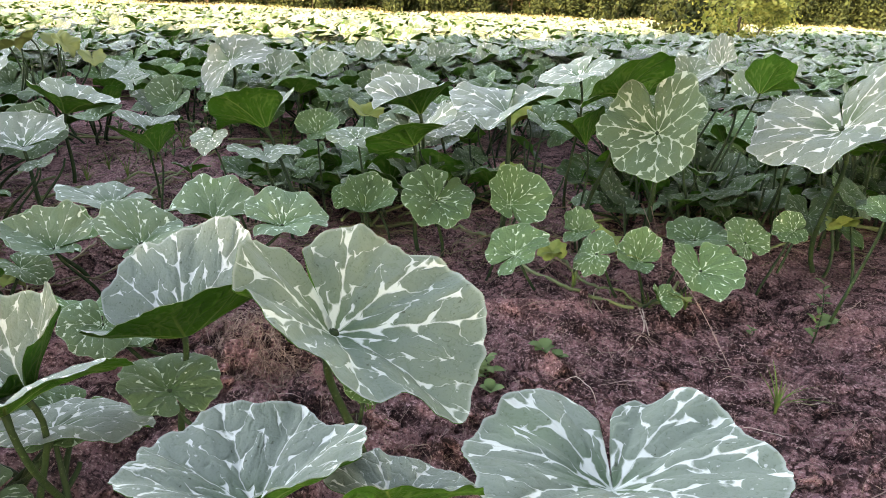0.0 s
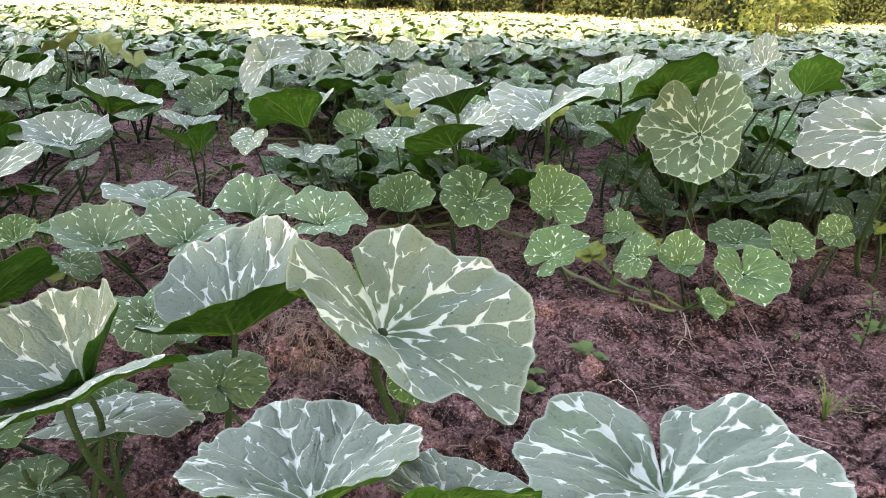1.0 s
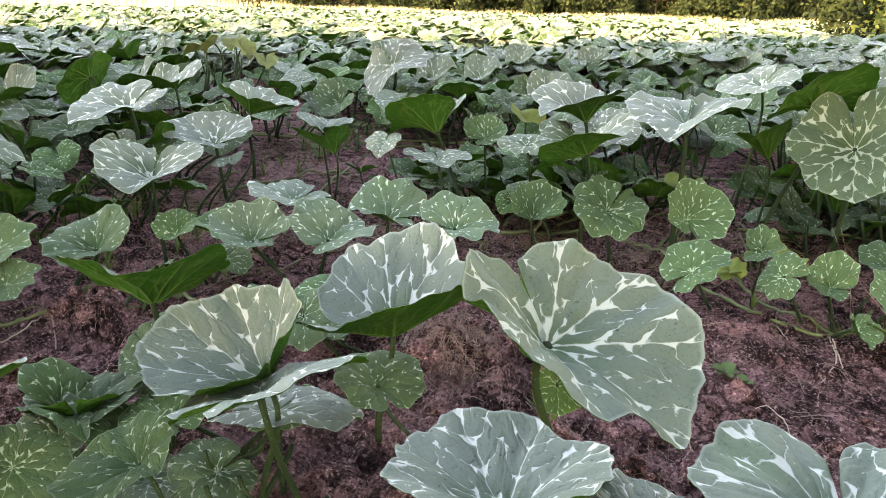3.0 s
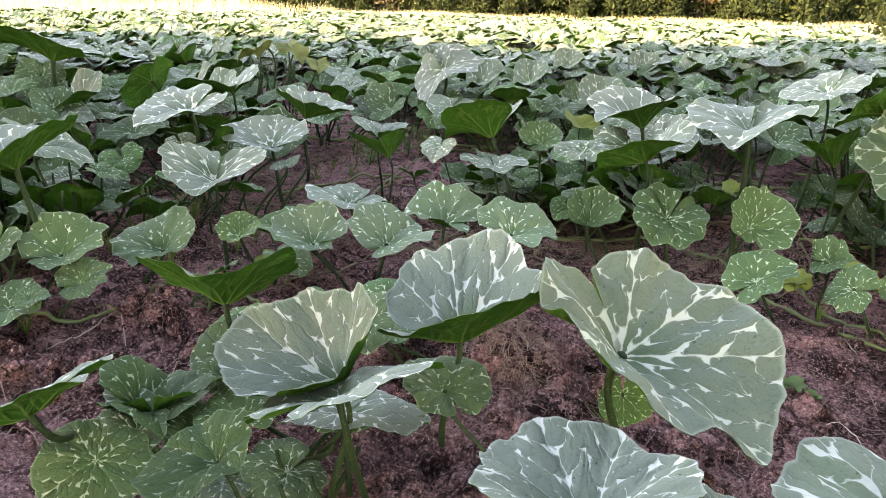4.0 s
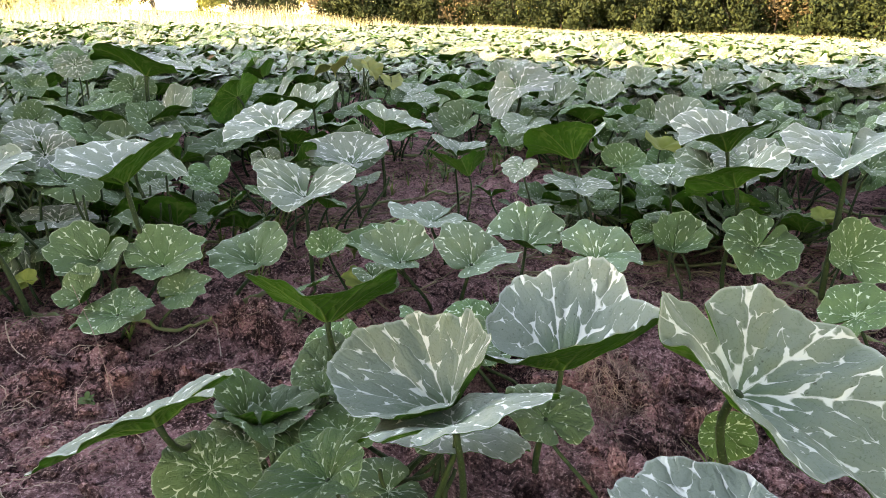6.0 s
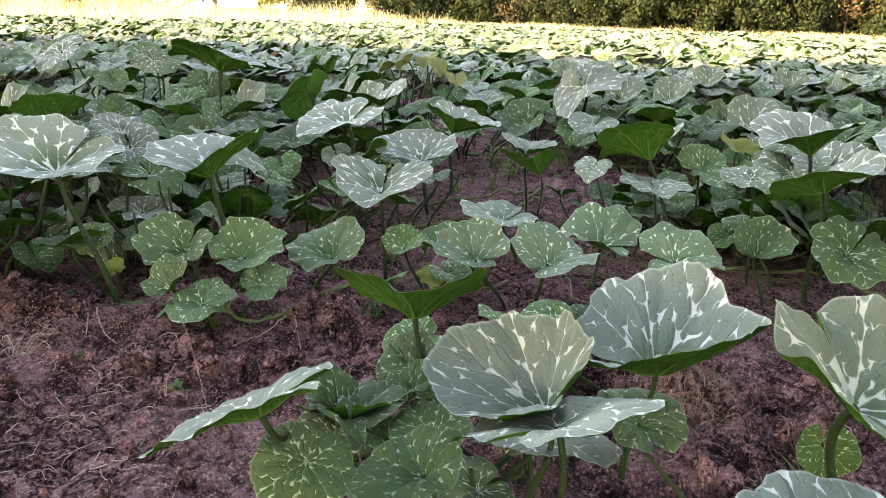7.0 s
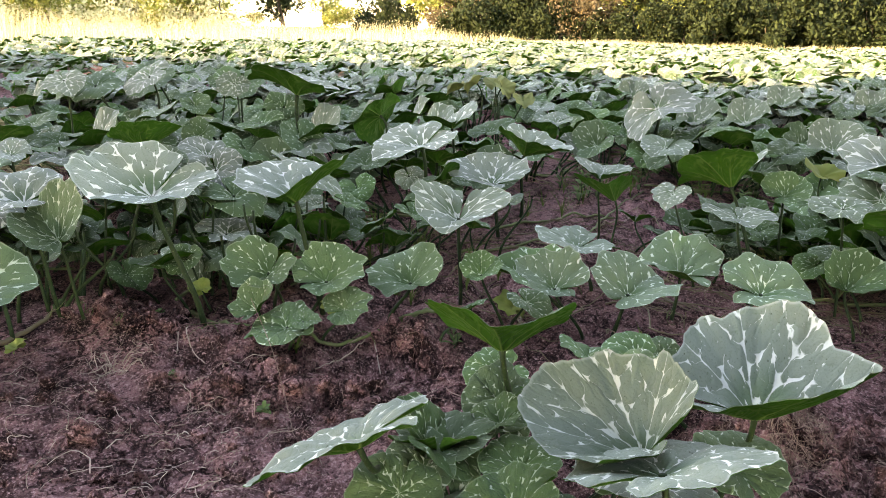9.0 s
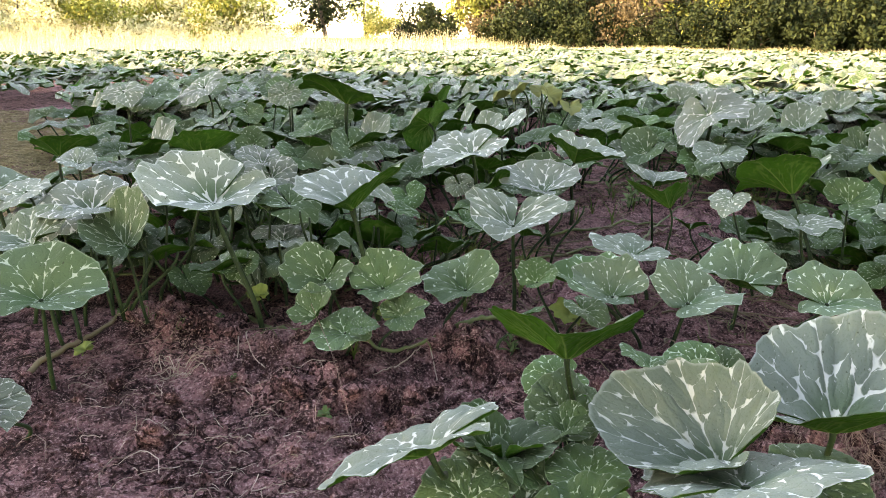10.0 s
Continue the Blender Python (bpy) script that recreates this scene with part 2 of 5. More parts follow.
def soil_material():
    m = Mat("hoed_soil", 0.95, 0.05)
    p = m.place()
    big, mid, fine = m.noise(1.3, 3, 0.5, p), m.noise(14, 5, 0.65, p), m.noise(150, 4, 0.7, p)
    c = m.mix(m.step(mid, 0.38, 0.60), (0.034, 0.0165, 0.0165), (0.260, 0.137, 0.138))
    c = m.mix(m.math("MULTIPLY", m.step(big, 0.42, 0.68), 0.40), c, (0.310, 0.168, 0.168))
    c = m.mix(m.math("MULTIPLY", m.step(fine, 0.52, 0.64), 0.75), c, (0.52, 0.335, 0.325))
    c = m.mix(m.math("MULTIPLY", m.step(fine, 0.46, 0.36), 0.8), c, (0.020, 0.010, 0.009))
    c = m.mix(m.math("MULTIPLY", m.step(m.noise(330, 2, 0.5, p), 0.64, 0.70), 0.6), c, (0.32, 0.25, 0.22))
    c = m.mix(m.math("MULTIPLY", m.step(m.noise(60, 4, 0.7, p), 0.45, 0.36), 0.75), c, (0.014, 0.007, 0.007))
    # dried cracks and gaps between the clods, in patches, their shade painted near black
    cracks, bent = m.n("TexVoronoi"), m.n("VectorMath")
    cracks.feature = "DISTANCE_TO_EDGE"
    cracks.inputs["Scale"].default_value = 19
    bent.operation = "MULTIPLY_ADD"
    m.put(bent.inputs[0], m.noise(34, 4, 0.65, p, "col"))
    bent.inputs[1].default_value = (0.055, 0.055, 0.055)
    m.put(bent.inputs[2], p)
    m.put(cracks.inputs["Vector"], bent.outputs[0])
    gap = m.math("MULTIPLY", m.step(cracks.outputs[0], 0.085, 0.02), m.step(m.noise(5, 2, 0.5, p), 0.42, 0.56))
    c = m.mix(m.math("MULTIPLY", gap, 0.8), c, (0.014, 0.007, 0.007))
    # grass cover far beyond the beds
    sep = m.n("SeparateXYZ")
    m.put(sep.inputs[0], p)
    away = m.step(m.math("ADD", sep.outputs[1], m.math("MULTIPLY", mid, 6.0)), 9.0, 16.0)
    c = m.mix(away, c, m.mix(fine, (0.035, 0.06, 0.014), (0.10, 0.12, 0.035)))
    m.colour(c)
    high = m.math("ADD", m.math("MULTIPLY", mid, 1.0), m.math("MULTIPLY", fine, 0.8))
    high = m.math("ADD", high, m.math("MULTIPLY", m.noise(45, 5, 0.7, p), 1.3))
    high = m.math("SUBTRACT", high, m.math("MULTIPLY", gap, 1.6))
    m.relief(high, 1.0, 0.022)
    return m.m


SOIL_MAT = soil_material()


def plain_material(name, a, b, scale=40, rough=0.8, thin=0.0, island=False):
    m = Mat(name, rough, 0.2)
    f = m.n("NewGeometry").outputs["Random Per Island"] if island else m.noise(scale, 3, 0.6, m.coords())
    c = m.mix(f, a, b)
    m.colour(c)
    if thin:
        m.thin(c, thin)
    else:
        m.relief(m.noise(scale * 4, 3, 0.6, m.coords()), 0.5, 0.003)
    return m.m


STRAW_MAT = plain_material("dry_straw", (0.078, 0.045, 0.037), (0.324, 0.228, 0.192), island=True)
GRASS_MAT = plain_material("green_grass", (0.040, 0.086, 0.017), (0.106, 0.158, 0.040), thin=0.3, island=True)
# dry grass yellow, painted paler for the strong sun on it
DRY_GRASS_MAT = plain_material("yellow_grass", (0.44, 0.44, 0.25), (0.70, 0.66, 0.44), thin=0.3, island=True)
# green foliage with shade painted in, then foliage with yellow sunlight painted in
SHADED_TREE_MAT = plain_material("shaded_tree_leaves", (0.006, 0.013, 0.004), (0.029, 0.046, 0.014), thin=0.12, island=True)
SUNLIT_TREE_MAT = plain_material("sunlit_tree_leaves", (0.11, 0.15, 0.032), (0.30, 0.31, 0.085), thin=0.25, island=True)
BARK_MAT = plain_material("bark", (0.040, 0.030, 0.023), (0.112, 0.086, 0.066), scale=8)
# leaf colour lifted near white for far trees washed out by sun
GLARE_TREE_MAT = plain_material("glare_tree_leaves", (0.44, 0.45, 0.25), (0.74, 0.70, 0.45), thin=0.25, island=True)
RUST_TREE_MAT = plain_material("rusty_tree_leaves", (0.045, 0.038, 0.019), (0.150, 0.120, 0.068), thin=0.2, island=True)
WEED_MAT = plain_material("weed_leaves", (0.040, 0.079, 0.026), (0.086, 0.139, 0.053), scale=30, thin=0.2)
YOUNG_MAT = plain_material("young_shoot", (0.096, 0.160, 0.032), (0.216, 0.264, 0.080), scale=60, thin=0.3)
PALE_ROOT_MAT = plain_material("pale_root", (0.224, 0.172, 0.132), (0.436, 0.350, 0.290), island=True)
DEAD_GRASS_MAT = plain_material("dead_grass", (0.145, 0.132, 0.066), (0.363, 0.310, 0.185), island=True)

# ---- building kit ----


def mesh_object(name, verts, faces, mats, parent=None, index=None, smooth=True, attrs=None):
    me = bpy.data.meshes.new(name)
    me.from_pydata([tuple(v) for v in verts], [], faces)
    for m in mats:
        me.materials.append(m)
    if index is not None:
        me.polygons.foreach_set("material_index", np.asarray(index, np.int32))
    me.polygons.foreach_set("use_smooth", np.full(len(me.polygons), smooth))
    for key, values in (attrs or {}).items():
        me.attributes.new(key, "FLOAT", "POINT").data.foreach_set("value", np.asarray(values, np.float32))
    me.update()
    ob = new(name, me)
    if parent is not None:
        ob.parent = parent
    return ob


def tube(path, radii, sides=7, ribs=0.0):
    """Vertices and faces of a closed tube along a path."""
    path = [Vector(p) for p in path]
    verts, faces = [], []
    side = Vector((0.37, 0.11, 0.9)).normalized()
    for i, p in enumerate(path):
        way = (path[min(i + 1, len(path) - 1)] - path[max(i - 1, 0)]).normalized()
        side = (side - way * side.dot(way))
        if side.length < 1e-4:
            side = way.orthogonal()
        side.normalize()
        up = way.cross(side)
        for k in range(sides):
            a = 2 * math.pi * k / sides
            r = radii[i] * (1 + (ribs if k % 2 else -ribs))
            verts.append(p + (side * math.cos(a) + up * math.sin(a)) * r)
    n = len(path)
    for i in range(n - 1):
        for k in range(sides):
            a, b = i * sides + k, i * sides + (k + 1) % sides
            faces.append((a, b, b + sides, a + sides))
    faces.append(tuple(range(sides))[::-1])
    faces.append(tuple((n - 1) * sides + k for k in range(sides)))
    return verts, faces


def bezier(a, b, c, d, n):
    out = []
    for i in range(n + 1):
        t = i / n
        out.append(a * (1 - t) ** 3 + b * (3 * t * (1 - t) ** 2) + c * (3 * t * t * (1 - t)) + d * t ** 3)
    return out


def smooth_line(points, per=6):
    """A smooth line through a few points."""
    pts = [Vector(p) for p in points]
    ext = [2 * pts[0] - pts[1]] + pts + [2 * pts[-1] - pts[-2]]
    out = []
    for i in range(1, len(ext) - 2):
        p0, p1, p2, p3 = ext[i - 1:i + 3]
        for k in range(per):
            t = k / per
            out.append(0.5 * (2 * p1 + (p2 - p0) * t + (2 * p0 - 5 * p1 + 4 * p2 - p3) * t * t + (3 * p1 - p0 - 3 * p2 + p3) * t ** 3))
    return out + [pts[-1]]


# ---- pumpkin leaves ----
MAIN_VEINS = (0.0, 39.0, -39.0, 78.0, -78.0, 117.0, -117.0, 156.0, -156.0)


def outline(theta, seed, lobes, wobble):
    """The leaf's edge, seen from where its stalk joins: tip at angle 0, notch at 180 degrees."""
    a = np.abs(theta)
    knots = np.radians([0, 20, 40, 65, 90, 115, 140, 160, 170, 176, 180])
    reach = np.array([1.0, 0.95, 0.93, 0.90, 0.88, 0.84, 0.80, 0.74, 0.66, 0.48, 0.05])
    r = np.interp(a, knots, reach)
    lobe = np.zeros_like(a)
    for v in (0, 41, 82, 126):
        lobe = np.maximum(lobe, np.exp(-((np.degrees(a) - v) / 13) ** 2))
    r = r * (1 + lobes * (lobe - 0.5))
    x, y = np.cos(theta) * 2.2, np.sin(theta) * 2.2
    r = r * (1 + wobble * 1.3 * fbm(x + 31 * (seed % 17), y + 9 * (seed % 13), 7, 3))
    return r * (1 + 0.010 * np.sin(theta * 13 + 3 * np.sin(theta * 2 + seed)) + 0.007 * np.sin(theta * 37 + 2 * np.sin(theta * 5 + seed)))


def bend_leaf(X, Y, F, T, seed, s):
    """The height of the blade over its flat plan, at size 1: s holds cup, fold, asym, droop, bend and wave."""
    ph = np.random.RandomState(seed + 77).uniform(0, 6.28, 4)
    rho = np.hypot(X, Y)
    side = 1 + s.get("asym", 0.0) * np.clip(X * 5, -1, 1)
    Z = s["cup"] * rho + s["fold"] * side * (np.sqrt(X * X + 0.004) - 0.063) - s["droop"] * rho ** 3 - s["bend"] * np.clip(Y, 0, 2) ** 2
    Z = Z + s["wave"] * F ** 2 * (np.sin(2 * T + ph[3]) * 0.4 + np.sin(3 * T + ph[0]) * 0.6 + np.sin(5 * T + ph[1]) * 0.5 + np.sin(8 * T + 2 * np.sin(T + ph[2])) * 0.22)
    return Z


def vein_net(seed, lobes, wobble):
    """Segments of main veins, of all veins, and the forks, on the flat leaf."""
    rng = np.random.RandomState(seed + 5)
    mains, alls, forks = [], [], []
    for ang in MAIN_VEINS:
        th = radians(ang + rng.uniform(-1, 1))
        long = float(outline(np.array([th]), seed, lobes, wobble)[0]) * 0.96
        bend = rng.uniform(-0.03, 0.03)
        pts = []
        for k in range(9):
            f = k / 8
            t = th + bend * f * f
            pts.append((math.sin(t) * long * f, math.cos(t) * long * f))
        mains += list(zip(pts[:-1], pts[1:]))
        alls += list(zip(pts[:-1], pts[1:]))
        if long < 0.4:
            continue
        side = 1 if rng.rand() < 0.5 else -1
        for f in (0.20, 0.33, 0.45, 0.57, 0.69, 0.80, 0.90):
            f += rng.uniform(-0.04, 0.04)
            t = th + bend * f * f
            p = np.array((math.sin(t), math.cos(t))) * long * f
            if rng.rand() < 0.20:
                forks.append(tuple(p))
            for s in ((side, -side) if rng.rand() < 0.5 else (side,)):
                off = t + s * rng.uniform(0.55, 0.9)
                length = (long * (1 - f) * 0.7 + 0.10) * rng.uniform(0.7, 1.1)
                q = p + np.array((math.sin(off), math.cos(off))) * length * 0.5
                off -= s * rng.uniform(0.15, 0.4)
                e = q + np.array((math.sin(off), math.cos(off))) * length * 0.5
                alls += [(tuple(p), tuple(q)), (tuple(q), tuple(e))]
                if rng.rand() < 0.75:
                    if rng.rand() < 0.17:
                        forks.append(tuple(q))
                    o2 = off - s * rng.uniform(0.7, 1.1)
                    alls.append((tuple(q), tuple(q + np.array((math.sin(o2), math.cos(o2))) * length * 0.45)))
                if rng.rand() < 0.5:
                    o3 = off + s * rng.uniform(0.6, 1.0)
                    alls.append((tuple(e - (e - q) * 0.3), tuple(e - (e - q) * 0.3 + np.array((math.sin(o3), math.cos(o3))) * length * 0.3)))
            side = -side
    return np.array(mains), np.array(alls), np.array(forks)


def to_segments(x, y, segs):
    best = np.full(x.shape, 9.0)
    for (ax, ay), (bx, by) in segs:
        dx, dy = bx - ax, by - ay
        t = np.clip(((x - ax) * dx + (y - ay) * dy) / (dx * dx + dy * dy + 1e-9), 0, 1)
        best = np.minimum(best, np.hypot(x - ax - t * dx, y - ay - t * dy))
    return best


def leaf_shape(seed, rings, segs, cup=0.1, fold=0.15, wave=0.06, droop=0.1, lobes=0.05, wobble=0.2, stretch=1.0, bend=0.0, asym=0.0, coarse=1):
    """A leaf of size 1: vertices, faces, face materials and vein distances. cup lifts the rim all round, fold lifts both
    halves along the midrib (asym: one more than the other), droop bends the outer edge down, bend curls the tip down, wave ripples the rim."""
    theta = np.linspace(-math.pi, math.pi, segs + 1)
    edge = outline(theta, seed, lobes, wobble)
    f = (np.arange(1, rings + 1) / rings) ** 0.85
    X = f[:, None] * (np.sin(theta) * edge)[None, :]
    Y = f[:, None] * (np.cos(theta) * edge)[None, :]
    X, Y = np.append(0.0, X.ravel()), np.append(0.0, Y.ravel())
    F, T = np.append(0.0, np.repeat(f, segs + 1)), np.append(0.0, np.tile(theta, rings))
    mains, alls, forks = vein_net(seed, lobes, wobble)
    main, vein = to_segments(X, Y, mains), to_segments(X, Y, alls)
    rho = np.hypot(X, Y)
    Z = bend_leaf(X, Y, F, T, seed, dict(cup=cup, fold=fold, asym=asym, droop=droop, bend=bend, wave=wave))
    Z = Z + 0.045 * np.minimum(main, 0.15) / 0.15 * np.clip(rho * (1.25 - rho) * 2.4, 0, 1) + 0.012 * np.minimum(vein, 0.05) / 0.05
    Z = Z - 0.07 * np.exp(-(rho / 0.28) ** 2) + 0.05
    Z = Z + 0.09 * fbm(X * 2.6 + seed, Y * 2.6, 2, 3)
    Z = Z + 0.011 * F ** 6 * np.sin(13 * T + 3 * np.sin(2 * T + seed))
    V = np.stack([X * stretch, Y, Z], 1)
    w = segs + 1
    idx = 1 + np.arange(rings * w).reshape(rings, w)
    # the underside: the same surface, a little lower, in a coarser net
    rows = sorted(set(range(rings - 1, -1, -coarse)) | {rings - 1})
    cols = sorted(set(range(0, w, coarse)) | {segs})
    keep = np.append(0, idx[np.ix_(rows, cols)].ravel())
    top_n = len(V)
    deep = 0.006 + 0.016 * (1 - F[keep] ** 5)
    V = np.concatenate([V, V[keep] - np.stack([0 * deep, 0 * deep, deep], 1)])
    sub = top_n + 1 + np.arange(len(rows) * len(cols)).reshape(len(rows), len(cols))

    def net(i, centre, flip):
        quads = np.stack([i[:-1, :-1].ravel(), i[:-1, 1:].ravel(), i[1:, 1:].ravel(), i[1:, :-1].ravel()], 1)
        tri = np.stack([np.full(i.shape[1] - 1, centre), i[0, 1:], i[0, :-1]], 1)
        return (quads[:, ::-1].tolist() + tri[:, ::-1].tolist()) if flip else (quads.tolist() + tri.tolist())

    up, down = net(idx, 0, False), net(sub, top_n, True)
    twice = lambda q: np.concatenate([q, q[keep]])
    return V, up + down, [0] * len(up) + [1] * len(down), {"vein": twice(vein), "leaf_x": twice(X), "leaf_y": twice(Y), "main_vein": twice(main), "rim": twice(F)}


def turn(heading, tip_down, roll):
    """Leaf axes: +Y runs to the tip, +Z is the upper face. heading is the tip's way, counter-clockwise from +Y."""
    return (Matrix.Rotation(radians(heading), 4, "Z") @ Matrix.Rotation(radians(-tip_down), 4, "X") @ Matrix.Rotation(radians(roll), 4, "Y"))


def stalk(parent, joint, out, foot, r, name="petiole", mat=None, sides=8):
    """A ribbed leaf stalk from its foot on the vine up to the joint, which it meets along -out."""
    joint, foot, out = Vector(joint), Vector(foot), Vector(out)
    gap = (joint - foot).length
    line = bezier(foot, foot + (Vector((0, 0, 1)) + (joint - foot).normalized() * 0.6).normalized() * gap * 0.36, joint - out * gap * 0.30 - Vector((0, 0, 0.02)) * gap, joint, 12)
    radii = [r * (1.12 - 0.35 * i / 12) for i in range(13)]
    radii[-1] *= 1.35
    v, f = tube(line, radii, sides, 0.07)
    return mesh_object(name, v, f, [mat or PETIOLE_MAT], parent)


def leaf(plant, x, y, z, heading, tip_down, roll, size, foot, grey=1.0, seed=1, fine=1, stalk_r=None, net=0.5, tone=1.0, **shape):
    """One leaf of a plant: the blade is a part, its stalk a part of the blade. x, y, z: where the stalk joins."""
    rings, segs = ((9, 50), (14, 84), (26, 156))[fine]
    v, f, m, at = leaf_shape(seed, rings, segs, **shape)
    rot = turn(heading, tip_down, roll)
    blade = mesh_object("leaf", v * size, f, LEAF_MATS, plant, m, True, at)
    blade.matrix_basis = Matrix.Translation(Vector((x, y, z)) - Vector(plant.location)) @ rot
    blade.color = (grey, net, 0.5 * tone, 1)
    inv = blade.matrix_basis.inverted() @ Matrix.Translation(-Vector(plant.location))
    fx, fy = foot
    foot_at = Vector((fx, fy, ground_z(fx, fy) + 0.005))
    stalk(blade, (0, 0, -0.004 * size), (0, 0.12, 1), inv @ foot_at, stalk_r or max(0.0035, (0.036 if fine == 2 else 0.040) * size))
    return blade


def plant_at(x, y, label):
    ob = new("pumpkin_plant")
    ob.location = (x, y, ground_z(x, y))
    return tagged(ob, label, "pumpkin plant", "pumpkin plants in the field")


def vine(plant, points, r=0.006, mat=None, name="vine"):
    """A creeping stem that lies on the soil through the given places; a third number lifts it."""
    line = smooth_line([(p[0], p[1], p[2] if len(p) > 2 else 0.0) for p in points], 8)
    xy = np.array([(p.x, p.y) for p in line])
    low = ground_height(xy[:, 0], xy[:, 1])
    wide = np.pad(low, 4, mode="edge")
    bed = np.maximum(low, np.array([wide[i:i + 9].mean() for i in range(len(low))]))
    line = [Vector((p.x, p.y, z + r * 0.8 + p.z)) for p, z in zip(line, bed)]
    v, f = tube([p - Vector(plant.location) for p in line], [r * (1 - 0.35 * i / len(line)) for i in range(len(line))], 8, 0.05)
    return mesh_object(name, v, f, [mat or VINE_MAT], plant)

# ---- ground ----


def stretch_axis(n, near, far, centre):
    """Positions along one axis: close together in the middle, wide apart at the ends."""
    t = np.linspace(-1, 1, n)
    return centre + near * t + (far - near) * np.sign(t) * np.abs(t) ** 7


def build_ground():
    gx, gy = stretch_axis(700, 1.9, 400, -0.5), stretch_axis(520, 1.5, 400, 1.4)
    X, Y = np.meshgrid(gx, gy)
    Z = ground_height(X, Y)
    n, k = len(gx), len(gy)
    v = np.stack([X.ravel(), Y.ravel(), Z.ravel()], 1)
    i = np.arange(n * k).reshape(k, n)
    f = np.stack([i[:-1, :-1].ravel(), i[:-1, 1:].ravel(), i[1:, 1:].ravel(), i[1:, :-1].ravel()], 1).tolist()
    ob = mesh_object("ground", v, f, [SOIL_MAT])
    return tagged(ob, "reddish-brown hoed soil with dry roots, flat to the trees", "ground", kind="structure")


GROUND = build_ground()

# ---- the near plants ----

front_plant = plant_at(-0.08, 0.92, "large-leaved pumpkin plant in front, broad silver-blotched leaves")
leaf(front_plant, -0.119, 0.760, 0.240, 235, 26, -8, 0.178, (-0.09, 0.82), 0.8, 1085, 2, net=0.6, tone=0.9, cup=0.22, fold=0.16, asym=-0.58, droop=-0.03, bend=0.06, stretch=0.95, wave=0.074)
leaf(front_plant, -0.349, 0.876, 0.174, 282, -11, 0, 0.151, (-0.38, 0.91), 0.95, 168, 2, net=0.62, tone=1.05, cup=0.06, fold=0.59, asym=-0.07, droop=-0.06, bend=-0.23, stretch=1.05, wave=0.037)
leaf(front_plant, -0.142, 0.466, 0.225, 30, 19, 3, 0.115, (-0.09, 0.52), 0.95, 1340, 2, net=0.65, tone=1.05, cup=0.31, fold=0.04, droop=0.04, bend=-0.17, stretch=0.98, wave=0.035)
leaf(front_plant, -0.025, 0.456, 0.226, 291, 11, -23, 0.078, (-0.10, 0.55), 0.95, 1204, 2, net=0.65, tone=1.05, cup=0.30, fold=0.30, droop=0.12, bend=0.08, stretch=0.98, wave=0.035)
leaf(front_plant, 0.201, 0.617, 0.131, 173, -8, 4, 0.191, (0.14, 0.74), 0.9, 1187, 2, net=0.65, tone=1.05, cup=0.35, fold=-0.07, droop=0.07, bend=-0.05, stretch=0.95, wave=0.05)
leaf(front_plant, -0.358, 0.829, 0.108, 43, -23, 4, 0.076, (-0.26, 0.82), 0.25, 1221, 2, net=0.1, tone=1, cup=0.05, fold=0.28, droop=0.17, bend=0.13, stretch=1.01, wave=0.035)
mottled_plant = plant_at(-0.62, 0.8, "pumpkin plant with crowded mottled leaves and one curled-up leaf")
leaf(mottled_plant, -0.467, 0.694, 0.175, 57, 16, -25, 0.132, (-0.49, 0.72), 0.8, 1034, 2, net=0.6, tone=0.9, cup=0.57, fold=-0.06, asym=0.22, droop=-0.12, bend=-0.09, stretch=0.88, wave=0.050)
leaf(mottled_plant, -0.739, 0.880, 0.181, 196, -31, 6, 0.150, (-0.71, 0.93), 0.7, 168, 2, net=0.5, tone=1, cup=0.08, fold=0.38, asym=0.1, droop=0.05, bend=0, stretch=0.92, wave=0.06)
leaf(mottled_plant, -0.770, 0.732, 0.062, 26, 1, 5, 0.083, (-0.74, 0.77), 0.35, 1187, 2, net=0.4, tone=0.95, cup=0.27, fold=0.22, asym=0.55, droop=0.17, bend=0.01, stretch=1.07, wave=0.061)
leaf(mottled_plant, -0.766, 0.594, 0.072, 195, 34, -20, 0.079, (-0.72, 0.62), 0.18, 1170, 2, net=0.3, tone=0.9, cup=0.02, fold=-0.01, asym=-0.04, droop=0.32, bend=-0.01, stretch=1.02, wave=0.088)
leaf(mottled_plant, -0.595, 0.603, 0.098, 120, 27, 1, 0.092, (-0.56, 0.63), 0.1, 1119, 2, net=0.2, tone=0.95, cup=0.36, fold=-0.16, asym=-0.09, droop=0.10, bend=-0.17, stretch=0.88, wave=0.089)
leaf(mottled_plant, -0.428, 0.599, 0.221, 337, 3, -27, 0.128, (-0.43, 0.72), 1, 1221, 2, net=0.35, tone=1.15, cup=0.07, fold=0.03, asym=-0.16, droop=0.11, bend=0.13, stretch=1.03, wave=0.030)
leaf(mottled_plant, -0.791, 0.533, 0.179, 113, 24, 17, 0.143, (-0.89, 0.77), 1, 1034, 2, net=0.5, tone=1.3, cup=0.05, fold=0.07, droop=0.07, bend=0.05, stretch=0.98, wave=0.035)
leaf(mottled_plant, -0.493, 0.772, 0.079, 285, -5, -17, 0.121, (-0.56, 0.77), 1, 1187, 2, net=0.5, tone=1, cup=0.04, fold=0.13, droop=0.19, bend=0.09, stretch=0.99, wave=0.035)
leaf(mottled_plant, -0.734, 0.878, 0.072, 20, -35, 10, 0.091, (-0.70, 0.83), 0.25, 1102, 2, net=0.2, tone=1, cup=-0.03, fold=-0.19, droop=0.12, bend=-0.03, stretch=0.85, wave=0.035)
